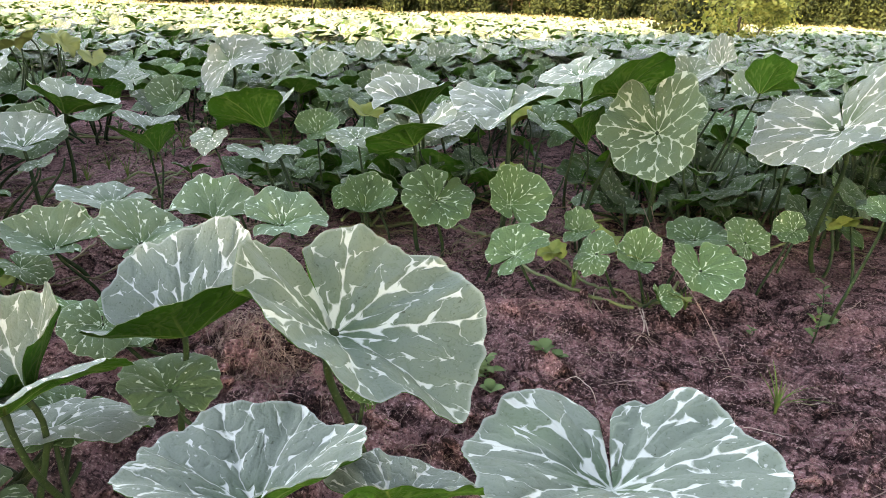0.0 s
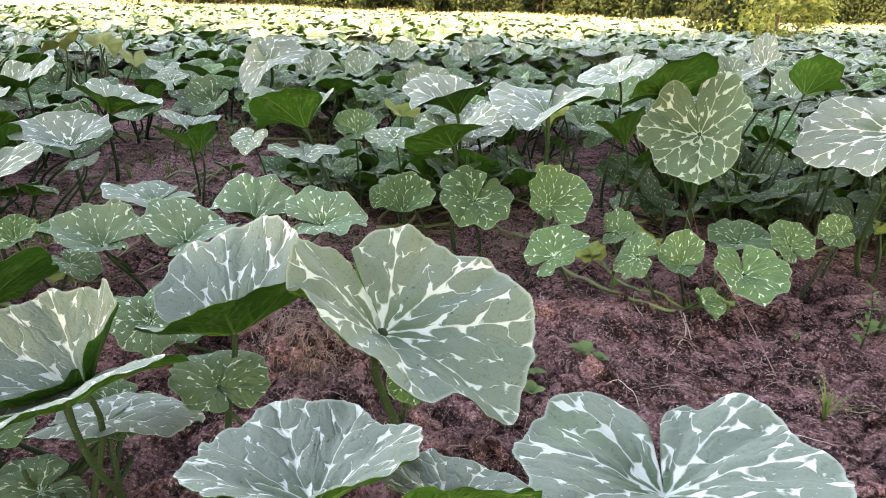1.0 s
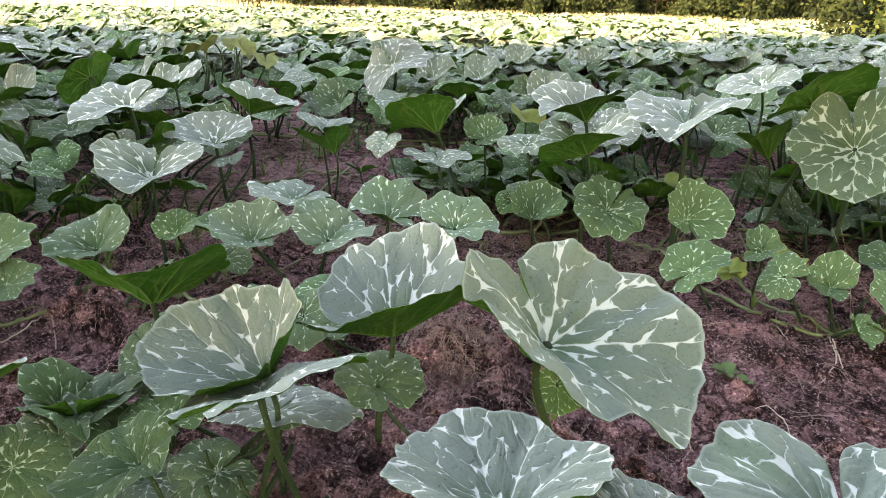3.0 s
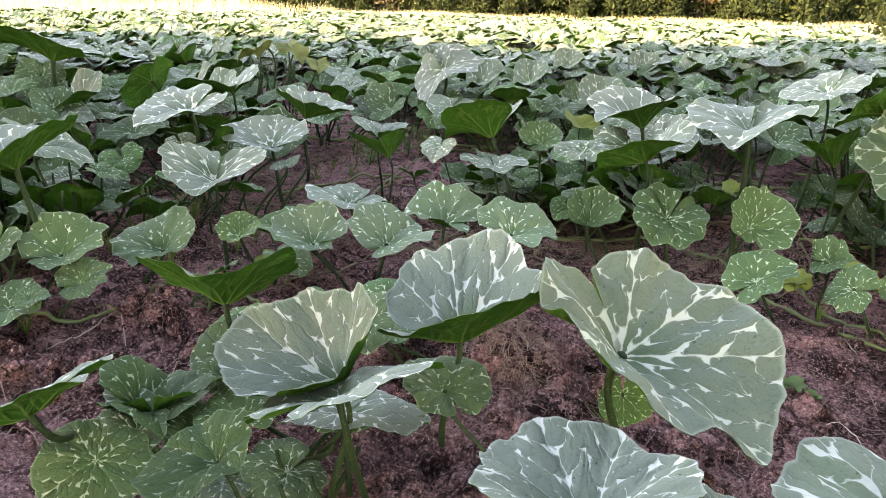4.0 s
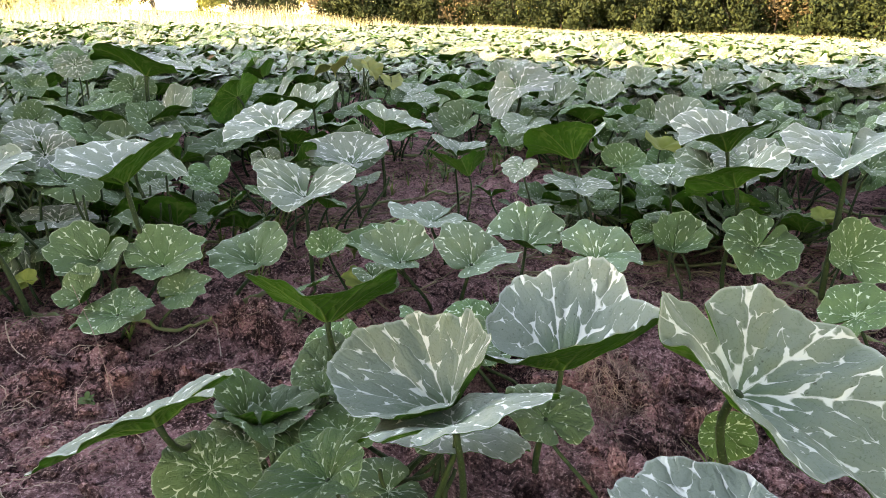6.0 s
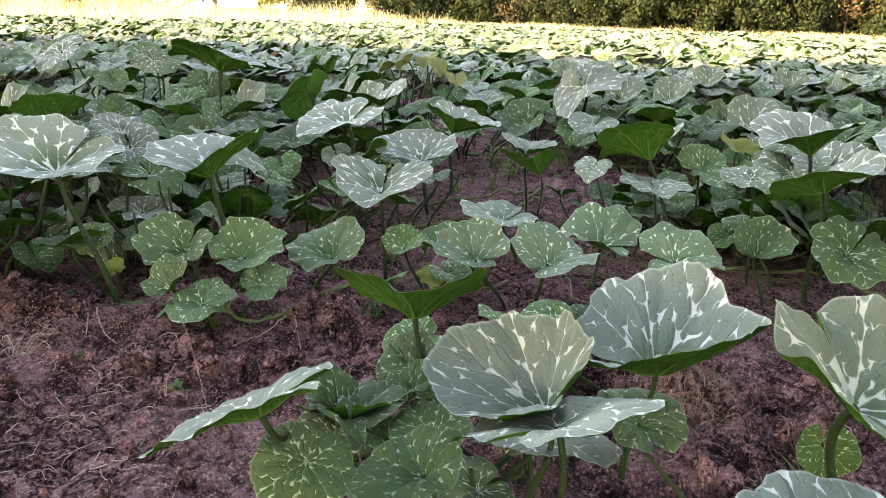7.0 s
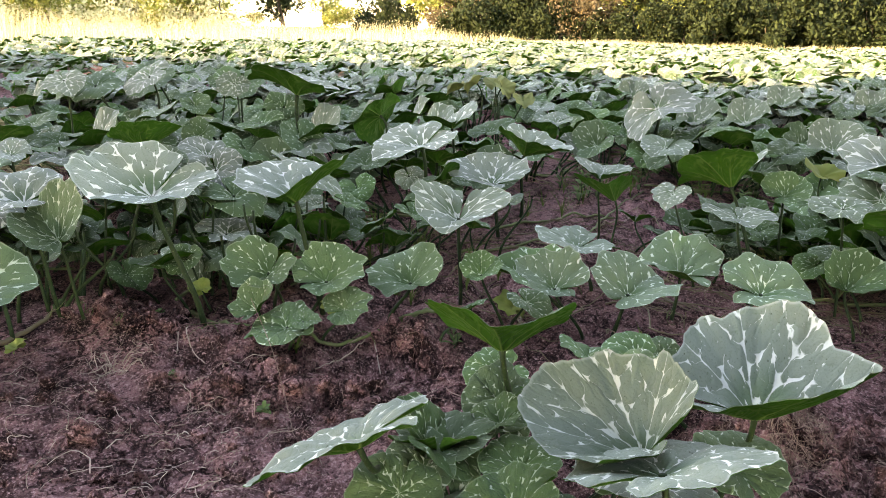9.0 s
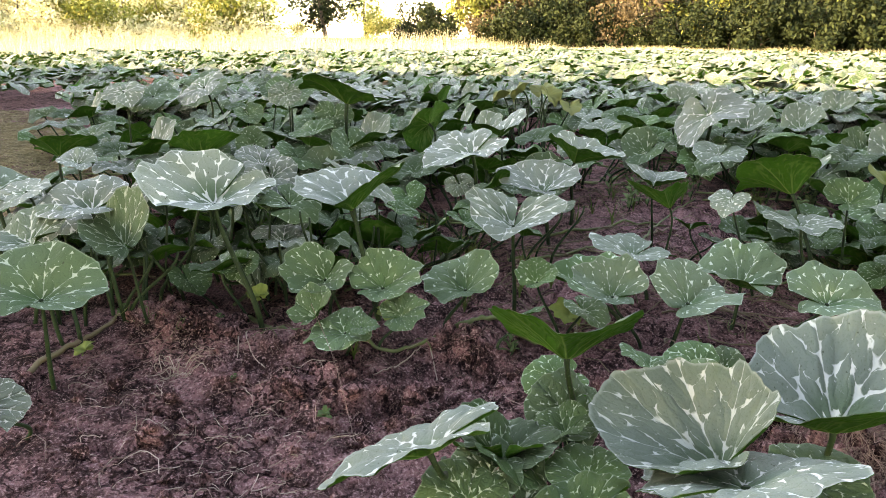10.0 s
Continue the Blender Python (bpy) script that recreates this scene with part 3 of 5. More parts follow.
creeping_plant = plant_at(-1.38, 1.12, "creeping pumpkin shoot with small green white-flecked leaves")
leaf(creeping_plant, -1.477, 1.135, 0.097, 167, 28, -13, 0.095, (-1.44, 1.17), 0.25, 116, 1, net=0.2, tone=1.25, cup=0.25, fold=0.37, droop=-0.01, bend=-0.12, stretch=1.14, wave=0.075, lobes=0.11)
leaf(creeping_plant, -1.318, 1.163, 0.096, 324, -13, 18, 0.104, (-1.35, 1.12), 0.25, 123, 1, net=0.2, tone=1.25, cup=0.21, fold=0.29, droop=0.06, bend=-0.03, stretch=1.00, wave=0.075, lobes=0.11)
leaf(creeping_plant, -1.176, 1.320, 0.070, 63, -8, -21, 0.116, (-1.20, 1.26), 0.25, 130, 1, net=0.2, tone=1.25, cup=0.26, fold=0.34, droop=0.14, bend=0.06, stretch=0.98, wave=0.075, lobes=0.11)
leaf(creeping_plant, -1.224, 1.103, 0.064, 314, -20, 20, 0.067, (-1.28, 1.09), 0.25, 137, 1, net=0.2, tone=1.25, cup=0.15, fold=0.19, droop=0.16, bend=0.03, stretch=1.02, wave=0.075, lobes=0.11)
leaf(creeping_plant, -1.414, 1.027, 0.049, 346, -36, -4, 0.068, (-1.41, 1.03), 0.25, 144, 1, net=0.2, tone=1.25, cup=0.37, fold=0.31, droop=0.04, bend=-0.06, stretch=1.02, wave=0.075, lobes=0.11)
leaf(creeping_plant, -1.316, 1.011, 0.035, 139, 12, -6, 0.092, (-1.32, 1.05), 0.25, 151, 1, net=0.2, tone=1.25, cup=0.15, fold=0.04, droop=0.14, bend=-0.00, stretch=1.00, wave=0.075, lobes=0.11)
leaf(creeping_plant, -1.264, 1.007, 0.062, 307, 1, 11, 0.040, (-1.32, 1.02), 0.25, 158, 1, net=0.2, tone=1.25, cup=0.13, fold=0.12, droop=0.13, bend=0.01, stretch=1.01, wave=0.075, lobes=0.11)
low_plant = plant_at(-0.72, 1.6, "low pumpkin plant with pale green flecked leaves")
leaf(low_plant, -1.019, 1.407, 0.094, 330, -23, 11, 0.062, (-0.96, 1.42), 0.16, 1034, 1, net=0.3, tone=1.4, cup=0.22, fold=0.44, droop=0.09, bend=0.03, stretch=1.00, wave=0.075, lobes=0.11)
leaf(low_plant, -0.912, 1.553, 0.046, 90, -8, -8, 0.135, (-0.84, 1.56), 0.16, 1085, 1, net=0.3, tone=1.4, cup=0.08, fold=0.25, droop=-0.03, bend=-0.03, stretch=1.00, wave=0.075, lobes=0.11)
leaf(low_plant, -0.902, 1.847, 0.067, 151, -6, -4, 0.141, (-0.84, 1.81), 0.8, 179, 1, net=0.3, tone=1.4, cup=0.21, fold=0.04, droop=0.11, bend=-0.01, stretch=1.00, wave=0.075, lobes=0.11)
leaf(low_plant, -0.664, 1.475, 0.089, 342, -8, 16, 0.124, (-0.69, 1.47), 0.5, 1102, 1, net=0.3, tone=1.4, cup=0.10, fold=0.48, droop=0.13, bend=0.01, stretch=0.95, wave=0.075, lobes=0.11)
leaf(low_plant, -0.385, 1.654, 0.085, 300, -5, 17, 0.119, (-0.50, 1.62), 0.4, 1119, 1, net=0.3, tone=1.4, cup=0.20, fold=0.24, droop=0.16, bend=0.05, stretch=1.02, wave=0.075, lobes=0.11)
leaf(low_plant, -0.586, 1.741, 0.066, 82, -12, -11, 0.128, (-0.59, 1.70), 0.4, 1068, 1, net=0.3, tone=1.4, cup=0.18, fold=0.56, droop=0.15, bend=0.13, stretch=1.04, wave=0.075, lobes=0.11)
leaf(low_plant, -0.826, 1.411, 0.093, 86, -10, -18, 0.099, (-0.76, 1.46), 0.5, 1085, 1, net=0.3, tone=1.4, cup=0.25, fold=0.25, droop=-0.11, bend=-0.03, stretch=1.03, wave=0.075, lobes=0.11)
round_plant = plant_at(0.02, 1.95, "low pumpkin runner with three round flecked leaves")
leaf(round_plant, -0.198, 1.826, 0.077, 319, -12, 22, 0.090, (-0.16, 1.83), 0.16, 1034, 1, net=0.3, tone=1.1, cup=0.38, fold=0.38, droop=-0.06, bend=-0.13, stretch=0.91, wave=0.075, lobes=0.11)
leaf(round_plant, -0.001, 1.759, 0.133, 155, 23, -27, 0.122, (0.02, 1.85), 0.16, 1068, 1, net=0.3, tone=1.1, cup=0.39, fold=-0.03, droop=0.21, bend=0.08, stretch=0.91, wave=0.075, lobes=0.11)
leaf(round_plant, 0.188, 1.708, 0.143, 353, -50, 25, 0.092, (0.14, 1.72), 0.16, 1000, 1, net=0.3, tone=1.1, cup=0.45, fold=0.20, droop=-0.00, bend=-0.08, stretch=1.04, wave=0.075, lobes=0.11)
runner_plant = plant_at(0.52, 1.68, "pumpkin runner with small dark green leaves over bare soil")
leaf(runner_plant, 0.194, 1.559, 0.058, 287, -41, 7, 0.095, (0.25, 1.58), 0.16, 1000, 1, net=0.3, tone=1.1, cup=0.07, fold=0.35, droop=0.16, bend=0.15, stretch=1.02, wave=0.075, lobes=0.11)
leaf(runner_plant, 0.363, 1.659, 0.089, 241, -19, 39, 0.055, (0.37, 1.68), 0.16, 1051, 1, net=0.3, tone=1.1, cup=0.22, fold=0.46, droop=0.04, bend=-0.01, stretch=1.10, wave=0.075, lobes=0.11)
leaf(runner_plant, 0.376, 1.512, 0.085, 46, 10, -51, 0.065, (0.44, 1.53), 0.16, 1119, 1, net=0.3, tone=1.1, cup=-0.02, fold=0.16, droop=0.19, bend=0.08, stretch=1.00, wave=0.075, lobes=0.11)
leaf(runner_plant, 0.488, 1.548, 0.054, 66, -12, -36, 0.062, (0.52, 1.57), 0.16, 1000, 1, net=0.3, tone=1.1, cup=0.40, fold=0.55, droop=-0.00, bend=-0.04, stretch=1.11, wave=0.075, lobes=0.11)
leaf(runner_plant, 0.694, 1.747, 0.051, 274, -10, 8, 0.101, (0.63, 1.73), 0.16, 1034, 1, net=0.3, tone=1.1, cup=0.08, fold=0.25, droop=0.15, bend=0.06, stretch=1.00, wave=0.075, lobes=0.11)
leaf(runner_plant, 0.651, 1.571, 0.029, 186, 31, -1, 0.102, (0.62, 1.62), 0.16, 1102, 1, net=0.3, tone=1.1, cup=0.30, fold=0.13, droop=0.09, bend=-0.01, stretch=1.01, wave=0.075, lobes=0.11)
leaf(runner_plant, 0.804, 1.691, 0.066, 29, -48, -12, 0.071, (0.75, 1.66), 0.16, 1034, 1, net=0.3, tone=1.1, cup=0.12, fold=0.23, droop=0.14, bend=0.04, stretch=1.00, wave=0.075, lobes=0.11)
leaf(runner_plant, 0.505, 1.425, 0.013, 207, 46, -14, 0.046, (0.50, 1.50), 0.16, 1085, 1, net=0.3, tone=1.1, cup=0.25, fold=0.37, droop=-0.02, bend=-0.08, stretch=1.03, wave=0.075, lobes=0.11)
leaf(runner_plant, 0.948, 1.746, 0.084, 79, 14, -44, 0.052, (0.87, 1.72), 0.16, 1000, 1, net=0.3, tone=1.1, cup=0.19, fold=0.35, droop=0.11, bend=0.06, stretch=1.06, wave=0.075, lobes=0.11)
leaf(runner_plant, 0.954, 1.401, 0.234, 66, -5, -22, 0.052, (0.91, 1.44), 0.16, 1102, 1, net=0.3, tone=1.1, cup=0.14, fold=0.21, droop=0.13, bend=0.03, stretch=1.01, wave=0.075, lobes=0.11)
tall_plant = plant_at(0.8, 2.1, "tall pumpkin plant with heavily veined grey leaves")
leaf(tall_plant, 0.582, 1.837, 0.318, 177, 50, 26, 0.176, (0.64, 1.96), 0.35, 1340, 2, net=0.8, tone=0.68, cup=0.32, fold=0.28, asym=-0.16, droop=0.03, bend=0.06, stretch=0.86, wave=0.08)
leaf(tall_plant, 0.969, 1.666, 0.374, 149, 31, 32, 0.185, (1.07, 1.82), 0.95, 1204, 2, net=0.7, tone=0.85, cup=0.12, fold=0.31, asym=0.15, droop=0.13, bend=-0.01, stretch=1.18, wave=0.07)
leaf(tall_plant, 0.448, 2.278, 0.416, 123, 19, -0, 0.132, (0.45, 2.34), 1, 1289, 1, net=0.55, tone=1.45, cup=0.34, fold=-0.09, asym=0.31, droop=0.18, bend=0.06, stretch=1.05, wave=0.043)
leaf(tall_plant, 0.502, 1.951, 0.411, 279, -22, -25, 0.159, (0.45, 2.00), 0.8, 1068, 1, net=0.7, tone=1, cup=-0.02, fold=0.35, asym=0.01, droop=0.17, bend=-0.05, stretch=1.04, wave=0.032)
leaf(tall_plant, 0.434, 2.014, 0.247, 150, -16, 24, 0.097, (0.43, 1.99), 0.7, 1187, 1, net=0.6, tone=1, cup=0.58, fold=0.65, asym=0.11, droop=0.23, bend=-0.08, stretch=0.93, wave=0.063)
leaf(tall_plant, 0.951, 2.421, 0.455, 192, -16, 61, 0.102, (0.89, 2.46), 1, 1051, 1, net=0.85, tone=1, cup=0.18, fold=0.37, droop=0.07, bend=0.02, stretch=1.02, wave=0.035)
leaf(tall_plant, 1.015, 2.230, 0.391, 247, 12, -17, 0.097, (0.86, 2.24), 1, 1102, 1, net=0.85, tone=1, cup=0.39, fold=0.76, droop=0.01, bend=0.00, stretch=1.00, wave=0.035)
veined_plant = plant_at(-0.02, 2.15, "pumpkin plant with upturned silver-veined leaves")
leaf(veined_plant, 0.192, 1.943, 0.342, 162, 8, 5, 0.200, (0.20, 1.94), 1, 1255, 1, net=0.55, tone=1.45, cup=0.11, fold=0.27, asym=0.03, droop=0.10, bend=-0.05, stretch=0.86, wave=0.076)
leaf(veined_plant, -0.067, 1.876, 0.258, 214, -33, 7, 0.156, (-0.05, 1.91), 0.9, 1340, 1, net=0.75, tone=1.12, cup=-0.02, fold=0.48, asym=-0.36, droop=0.07, bend=0.14, stretch=0.97, wave=0.072)
leaf(veined_plant, -0.067, 2.383, 0.268, 129, 11, 3, 0.166, (-0.05, 2.43), 1, 1102, 1, net=0.8, tone=1.3, cup=0.60, fold=0.37, asym=0.07, droop=0.32, bend=-0.04, stretch=1.14, wave=0.033)
leaf(veined_plant, -0.233, 1.961, 0.253, 82, 1, -12, 0.096, (-0.20, 2.00), 0.7, 1221, 1, net=0.6, tone=1.12, cup=0.11, fold=0.08, asym=-0.12, droop=0.30, bend=-0.22, stretch=0.88, wave=0.032)
curled_plant = plant_at(-0.68, 2.1, "pumpkin plant with curled leaves showing green undersides")
leaf(curled_plant, -0.524, 2.092, 0.255, 76, 22, 3, 0.152, (-0.40, 2.04), 0.8, 168, 1, net=0.6, tone=1, cup=0.47, fold=0.49, asym=-0.11, droop=0.29, bend=-0.03, stretch=0.96, wave=0.064)
leaf(curled_plant, -0.683, 2.064, 0.217, 171, 27, 4, 0.062, (-0.58, 2.02), 0.9, 1306, 1, net=0.5, tone=1.3, cup=-0.09, fold=0.33, asym=-0.17, droop=0.06, bend=0.08, stretch=1.15, wave=0.053)
leaf(curled_plant, -0.475, 1.880, 0.209, 203, -0, 1, 0.111, (-0.42, 1.93), 0.8, 151, 1, net=0.6, tone=1, cup=0.06, fold=0.17, asym=0.33, droop=0.10, bend=-0.02, stretch=0.99, wave=0.039)
leaf(curled_plant, -0.379, 2.147, 0.231, 315, -25, 18, 0.074, (-0.36, 2.18), 0.15, 1000, 1, net=0.2, tone=1.2, cup=0.27, fold=0.21, asym=-0.22, droop=0.01, bend=-0.09, stretch=1.12, wave=0.030)
leaf(curled_plant, -1.333, 2.486, 0.215, 268, 18, 2, 0.174, (-1.33, 2.47), 1, 1204, 1, net=0.55, tone=1.45, cup=0.37, fold=0.16, asym=0.55, droop=0.08, bend=-0.15, stretch=0.85, wave=0.041)
leaf(curled_plant, -0.975, 2.314, 0.187, 9, -1, 7, 0.110, (-0.97, 2.34), 0.8, 1238, 1, net=0.6, tone=1, cup=0.27, fold=0.14, asym=0.16, droop=-0.12, bend=0.22, stretch=1.12, wave=0.030)
leaf(curled_plant, -0.872, 2.127, 0.158, 189, -26, 29, 0.098, (-0.86, 2.10), 0.6, 1221, 1, net=0.5, tone=1, cup=0.40, fold=0.66, asym=0.72, droop=0.11, bend=-0.01, stretch=0.97, wave=0.046)
edge_plant = plant_at(-1.32, 2.32, "pumpkin plant with wide flat silver leaves")
leaf(edge_plant, -1.597, 2.116, 0.267, 151, 17, -0, 0.189, (-1.59, 2.14), 1, 1085, 1, net=0.55, tone=1.45, cup=0.16, fold=0.14, asym=0.55, droop=0.16, bend=-0.14, stretch=0.98, wave=0.044)
leaf(edge_plant, -1.136, 1.507, 0.201, 192, 14, -6, 0.135, (-1.13, 1.52), 0.85, 1119, 1, net=0.75, tone=1.12, cup=0.3, fold=0.36, asym=-0.2, droop=0.08, bend=0, stretch=1.08, wave=0.07)
leaf(edge_plant, -1.361, 2.242, 0.135, 60, -4, -13, 0.171, (-1.32, 2.22), 1, 1034, 1, net=0.55, tone=1.45, cup=0.14, fold=0.26, asym=-0.37, droop=0.06, bend=-0.22, stretch=1.06, wave=0.050)
silver_plant = plant_at(-1.68, 1.22, "pumpkin plant with very broad silver leaves and dark stalks")
leaf(silver_plant, -1.415, 1.179, 0.286, 11, -4, -11, 0.171, (-1.36, 1.20), 1, 1102, 1, net=0.55, tone=1.45, cup=0.23, fold=0.28, asym=-0.17, droop=0.05, bend=0.02, stretch=0.90, wave=0.052)
leaf(silver_plant, -1.711, 1.010, 0.287, 177, 9, -17, 0.180, (-1.61, 1.04), 1, 1068, 1, net=0.55, tone=1.45, cup=0.37, fold=0.13, asym=-0.08, droop=0.07, bend=-0.09, stretch=0.94, wave=0.055)
leaf(silver_plant, -1.785, 1.191, 0.089, 213, 2, -37, 0.086, (-1.78, 1.23), 0.6, 1034, 1, net=0.8, tone=1, cup=-0.21, fold=-0.24, droop=0.29, bend=0.12, stretch=0.94, wave=0.035)
leaf(silver_plant, -1.801, 1.325, 0.102, 351, -1, 8, 0.107, (-1.78, 1.26), 1, 1119, 1, net=0.9, tone=1, cup=0.11, fold=0.06, droop=0.14, bend=0.02, stretch=1.00, wave=0.035)
side_plant = plant_at(-1.88, 0.78, "pumpkin plant with round green leaves beside the bare soil")
leaf(side_plant, -1.837, 0.841, 0.202, 77, -23, -18, 0.098, (-1.83, 0.87), 0.35, 1017, 1, net=0.7, tone=1, cup=0.22, fold=0.82, asym=0.48, droop=-0.09, bend=-0.06, stretch=0.91, wave=0.098)
leaf(side_plant, -1.981, 0.700, 0.222, 90, 2, -17, 0.108, (-1.95, 0.72), 0.6, 1051, 1, net=0.8, tone=1, cup=0.18, fold=0.25, asym=0.08, droop=0.11, bend=-0.10, stretch=1.09, wave=0.067)
leaf(side_plant, -1.719, 0.569, 0.179, 39, -21, 5, 0.116, (-1.75, 0.58), 0.3, 1034, 1, net=0.45, tone=1, cup=0.47, fold=-0.12, asym=0.31, droop=0.14, bend=-0.06, stretch=1.18, wave=0.091)
leaf(side_plant, -2.316, 1.046, 0.323, 129, -18, -18, 0.061, (-2.30, 1.08), 1, 1119, 1, net=0.55, tone=1.45, cup=0.30, fold=0.16, asym=-0.33, droop=0.22, bend=0.16, stretch=1.18, wave=0.083)
leaf(side_plant, -2.156, 0.802, 0.304, 179, 21, 5, 0.082, (-2.14, 0.83), 1, 1102, 1, net=0.55, tone=1.45, cup=-0.05, fold=0.09, asym=0.67, droop=0.03, bend=0.09, stretch=1.11, wave=0.031)
leaf(side_plant, -1.470, 0.329, 0.134, 266, 44, -40, 0.055, (-1.62, 0.45), 1, 606, 1, net=0.9, tone=1, cup=0.27, fold=0.54, droop=0.07, bend=0.05, stretch=1.00, wave=0.035)
back_plant = plant_at(-2.35, 1.4, "pumpkin plant with raised leaves showing yellow-green undersides")
leaf(back_plant, -2.041, 1.263, 0.340, 303, -3, -18, 0.117, (-2.02, 1.29), 0.6, 1119, 1, net=0.6, tone=1, cup=0.31, fold=0.16, asym=0.02, droop=0.05, bend=-0.22, stretch=0.97, wave=0.045)
leaf(back_plant, -2.548, 1.128, 0.316, 320, 2, -23, 0.117, (-2.53, 1.16), 0.5, 1289, 1, net=0.5, tone=1, cup=0.28, fold=0.11, asym=-0.27, droop=0.12, bend=-0.16, stretch=0.96, wave=0.036)
dense_plant = plant_at(-2.65, 2.15, "dense pumpkin plant with many small flecked leaves")
leaf(dense_plant, -3.087, 2.177, 0.448, 117, 21, -28, 0.135, (-3.07, 2.18), 1, 1204, 1, net=0.8, tone=1.3, cup=-0.01, fold=0.08, asym=-0.18, droop=0.19, bend=-0.04, stretch=1.04, wave=0.048)
leaf(dense_plant, -3.287, 1.889, 0.435, 248, 27, 17, 0.104, (-3.27, 1.89), 0.9, 1085, 1, net=0.8, tone=1.3, cup=-0.11, fold=0.09, asym=0.09, droop=0.10, bend=-0.09, stretch=1.05, wave=0.069)
leaf(dense_plant, -2.681, 2.298, 0.429, 178, 44, -24, 0.081, (-2.66, 2.30), 0.7, 1221, 1, net=0.8, tone=1, cup=0.02, fold=-0.02, asym=0.43, droop=0.09, bend=-0.05, stretch=1.08, wave=0.060)
leaf(dense_plant, -2.886, 2.551, 0.385, 211, 35, -8, 0.138, (-2.88, 2.54), 0.2, 494, 0, net=0.2, tone=1, cup=0.32, fold=0.19, droop=0.09, bend=0.01, stretch=0.95, wave=0.035)
leaf(dense_plant, -2.680, 2.477, 0.256, 218, 27, -4, 0.109, (-2.72, 2.46), 0.2, 501, 0, net=0.2, tone=1, cup=0.04, fold=-0.02, droop=0.19, bend=0.06, stretch=0.98, wave=0.035)
leaf(dense_plant, -2.628, 2.568, 0.306, 209, 39, -13, 0.109, (-2.68, 2.54), 0.2, 508, 0, net=0.2, tone=1, cup=0.17, fold=0.23, droop=0.14, bend=0.06, stretch=0.98, wave=0.035)
leaf(dense_plant, -2.966, 2.535, 0.402, 253, 31, 12, 0.097, (-3.00, 2.47), 0.2, 515, 0, net=0.2, tone=1, cup=0.14, fold=0.15, droop=0.14, bend=0.05, stretch=0.99, wave=0.035)
leaf(dense_plant, -2.737, 2.115, 0.340, 259, 33, 19, 0.075, (-2.81, 2.14), 0.2, 522, 0, net=0.2, tone=1, cup=0.25, fold=0.26, droop=0.11, bend=0.03, stretch=0.96, wave=0.035)
leaf(dense_plant, -2.540, 1.948, 0.250, 147, 36, -39, 0.086, (-2.53, 2.06), 0.2, 529, 0, net=0.2, tone=1, cup=0.13, fold=0.23, droop=0.16, bend=0.07, stretch=1.03, wave=0.035)
leaf(dense_plant, -2.434, 1.998, 0.189, 154, 11, -13, 0.100, (-2.46, 2.09), 0.2, 536, 0, net=0.2, tone=1, cup=0.11, fold=0.02, droop=0.15, bend=0.02, stretch=1.00, wave=0.035)
leaf(dense_plant, -2.319, 2.045, 0.209, 215, 31, -11, 0.074, (-2.44, 2.12), 0.2, 543, 0, net=0.2, tone=1, cup=0.13, fold=0.11, droop=0.16, bend=0.04, stretch=0.99, wave=0.035)
leaf(dense_plant, -2.228, 2.192, 0.233, 248, 42, -7, 0.122, (-2.40, 2.21), 0.2, 550, 0, net=0.2, tone=1, cup=0.23, fold=0.03, droop=0.14, bend=0.03, stretch=0.97, wave=0.035)
leaf(dense_plant, -3.327, 2.413, 0.408, 144, 29, -25, 0.161, (-3.09, 2.44), 0.2, 557, 0, net=0.2, tone=1, cup=0.11, fold=0.17, droop=0.15, bend=0.04, stretch=1.01, wave=0.035)
leaf(dense_plant, -3.273, 2.029, 0.407, 152, 13, -15, 0.163, (-3.06, 2.16), 0.2, 564, 0, net=0.2, tone=1, cup=0.08, fold=-0.05, droop=0.17, bend=0.03, stretch=1.01, wave=0.035)
far_plant = plant_at(-1.85, 2.5, "pumpkin plant with two leaning silver leaves")
leaf(far_plant, -2.472, 2.483, 0.380, 105, -14, 7, 0.250, (-2.44, 2.46), 0.9, 1017, 1, net=0.8, tone=1, cup=0.30, fold=0.19, asym=-0.13, droop=0.20, bend=0.13, stretch=0.92, wave=0.043)
leaf(far_plant, -2.055, 2.537, 0.312, 80, 55, -12, 0.147, (-2.02, 2.54), 1, 1289, 1, net=0.55, tone=1.45, cup=-0.08, fold=0.28, asym=-0.29, droop=0.14, bend=0.32, stretch=1.07, wave=0.112)
leaf(far_plant, -1.777, 2.713, 0.257, 52, 2, -5, 0.150, (-1.75, 2.71), 1, 1051, 1, net=0.7, tone=1.3, cup=0.30, fold=0.40, asym=0.32, droop=0.13, bend=0.35, stretch=0.97, wave=0.041)
single_plant = plant_at(-1.03, 3.55, "pumpkin plant with one large folded silver leaf")
leaf(single_plant, -1.033, 3.511, 0.319, 210, 19, 34, 0.236, (-1.08, 3.60), 1, 571, 1, net=0.55, tone=0.8, cup=0.39, fold=-0.64, droop=0.12, bend=-0.06, stretch=0.91, wave=0.035)
vine(round_plant, [(-0.303, 2.065), (-0.165, 2.110), (-0.021, 2.169), (0.106, 2.098), (0.187, 1.977), (0.285, 1.687), (0.376, 1.546), (0.462, 1.503), (0.552, 1.553)], 0.0062)
vine(runner_plant, [(0.552, 1.553), (0.640, 1.678), (0.739, 1.812)], 0.005)
vine(runner_plant, [(0.375, 1.919), (0.399, 1.738), (0.431, 1.604), (0.508, 1.523)], 0.005)
vine(runner_plant, [(0.869, 1.917), (1.033, 1.984), (1.236, 2.142), (1.388, 2.251)], 0.005)
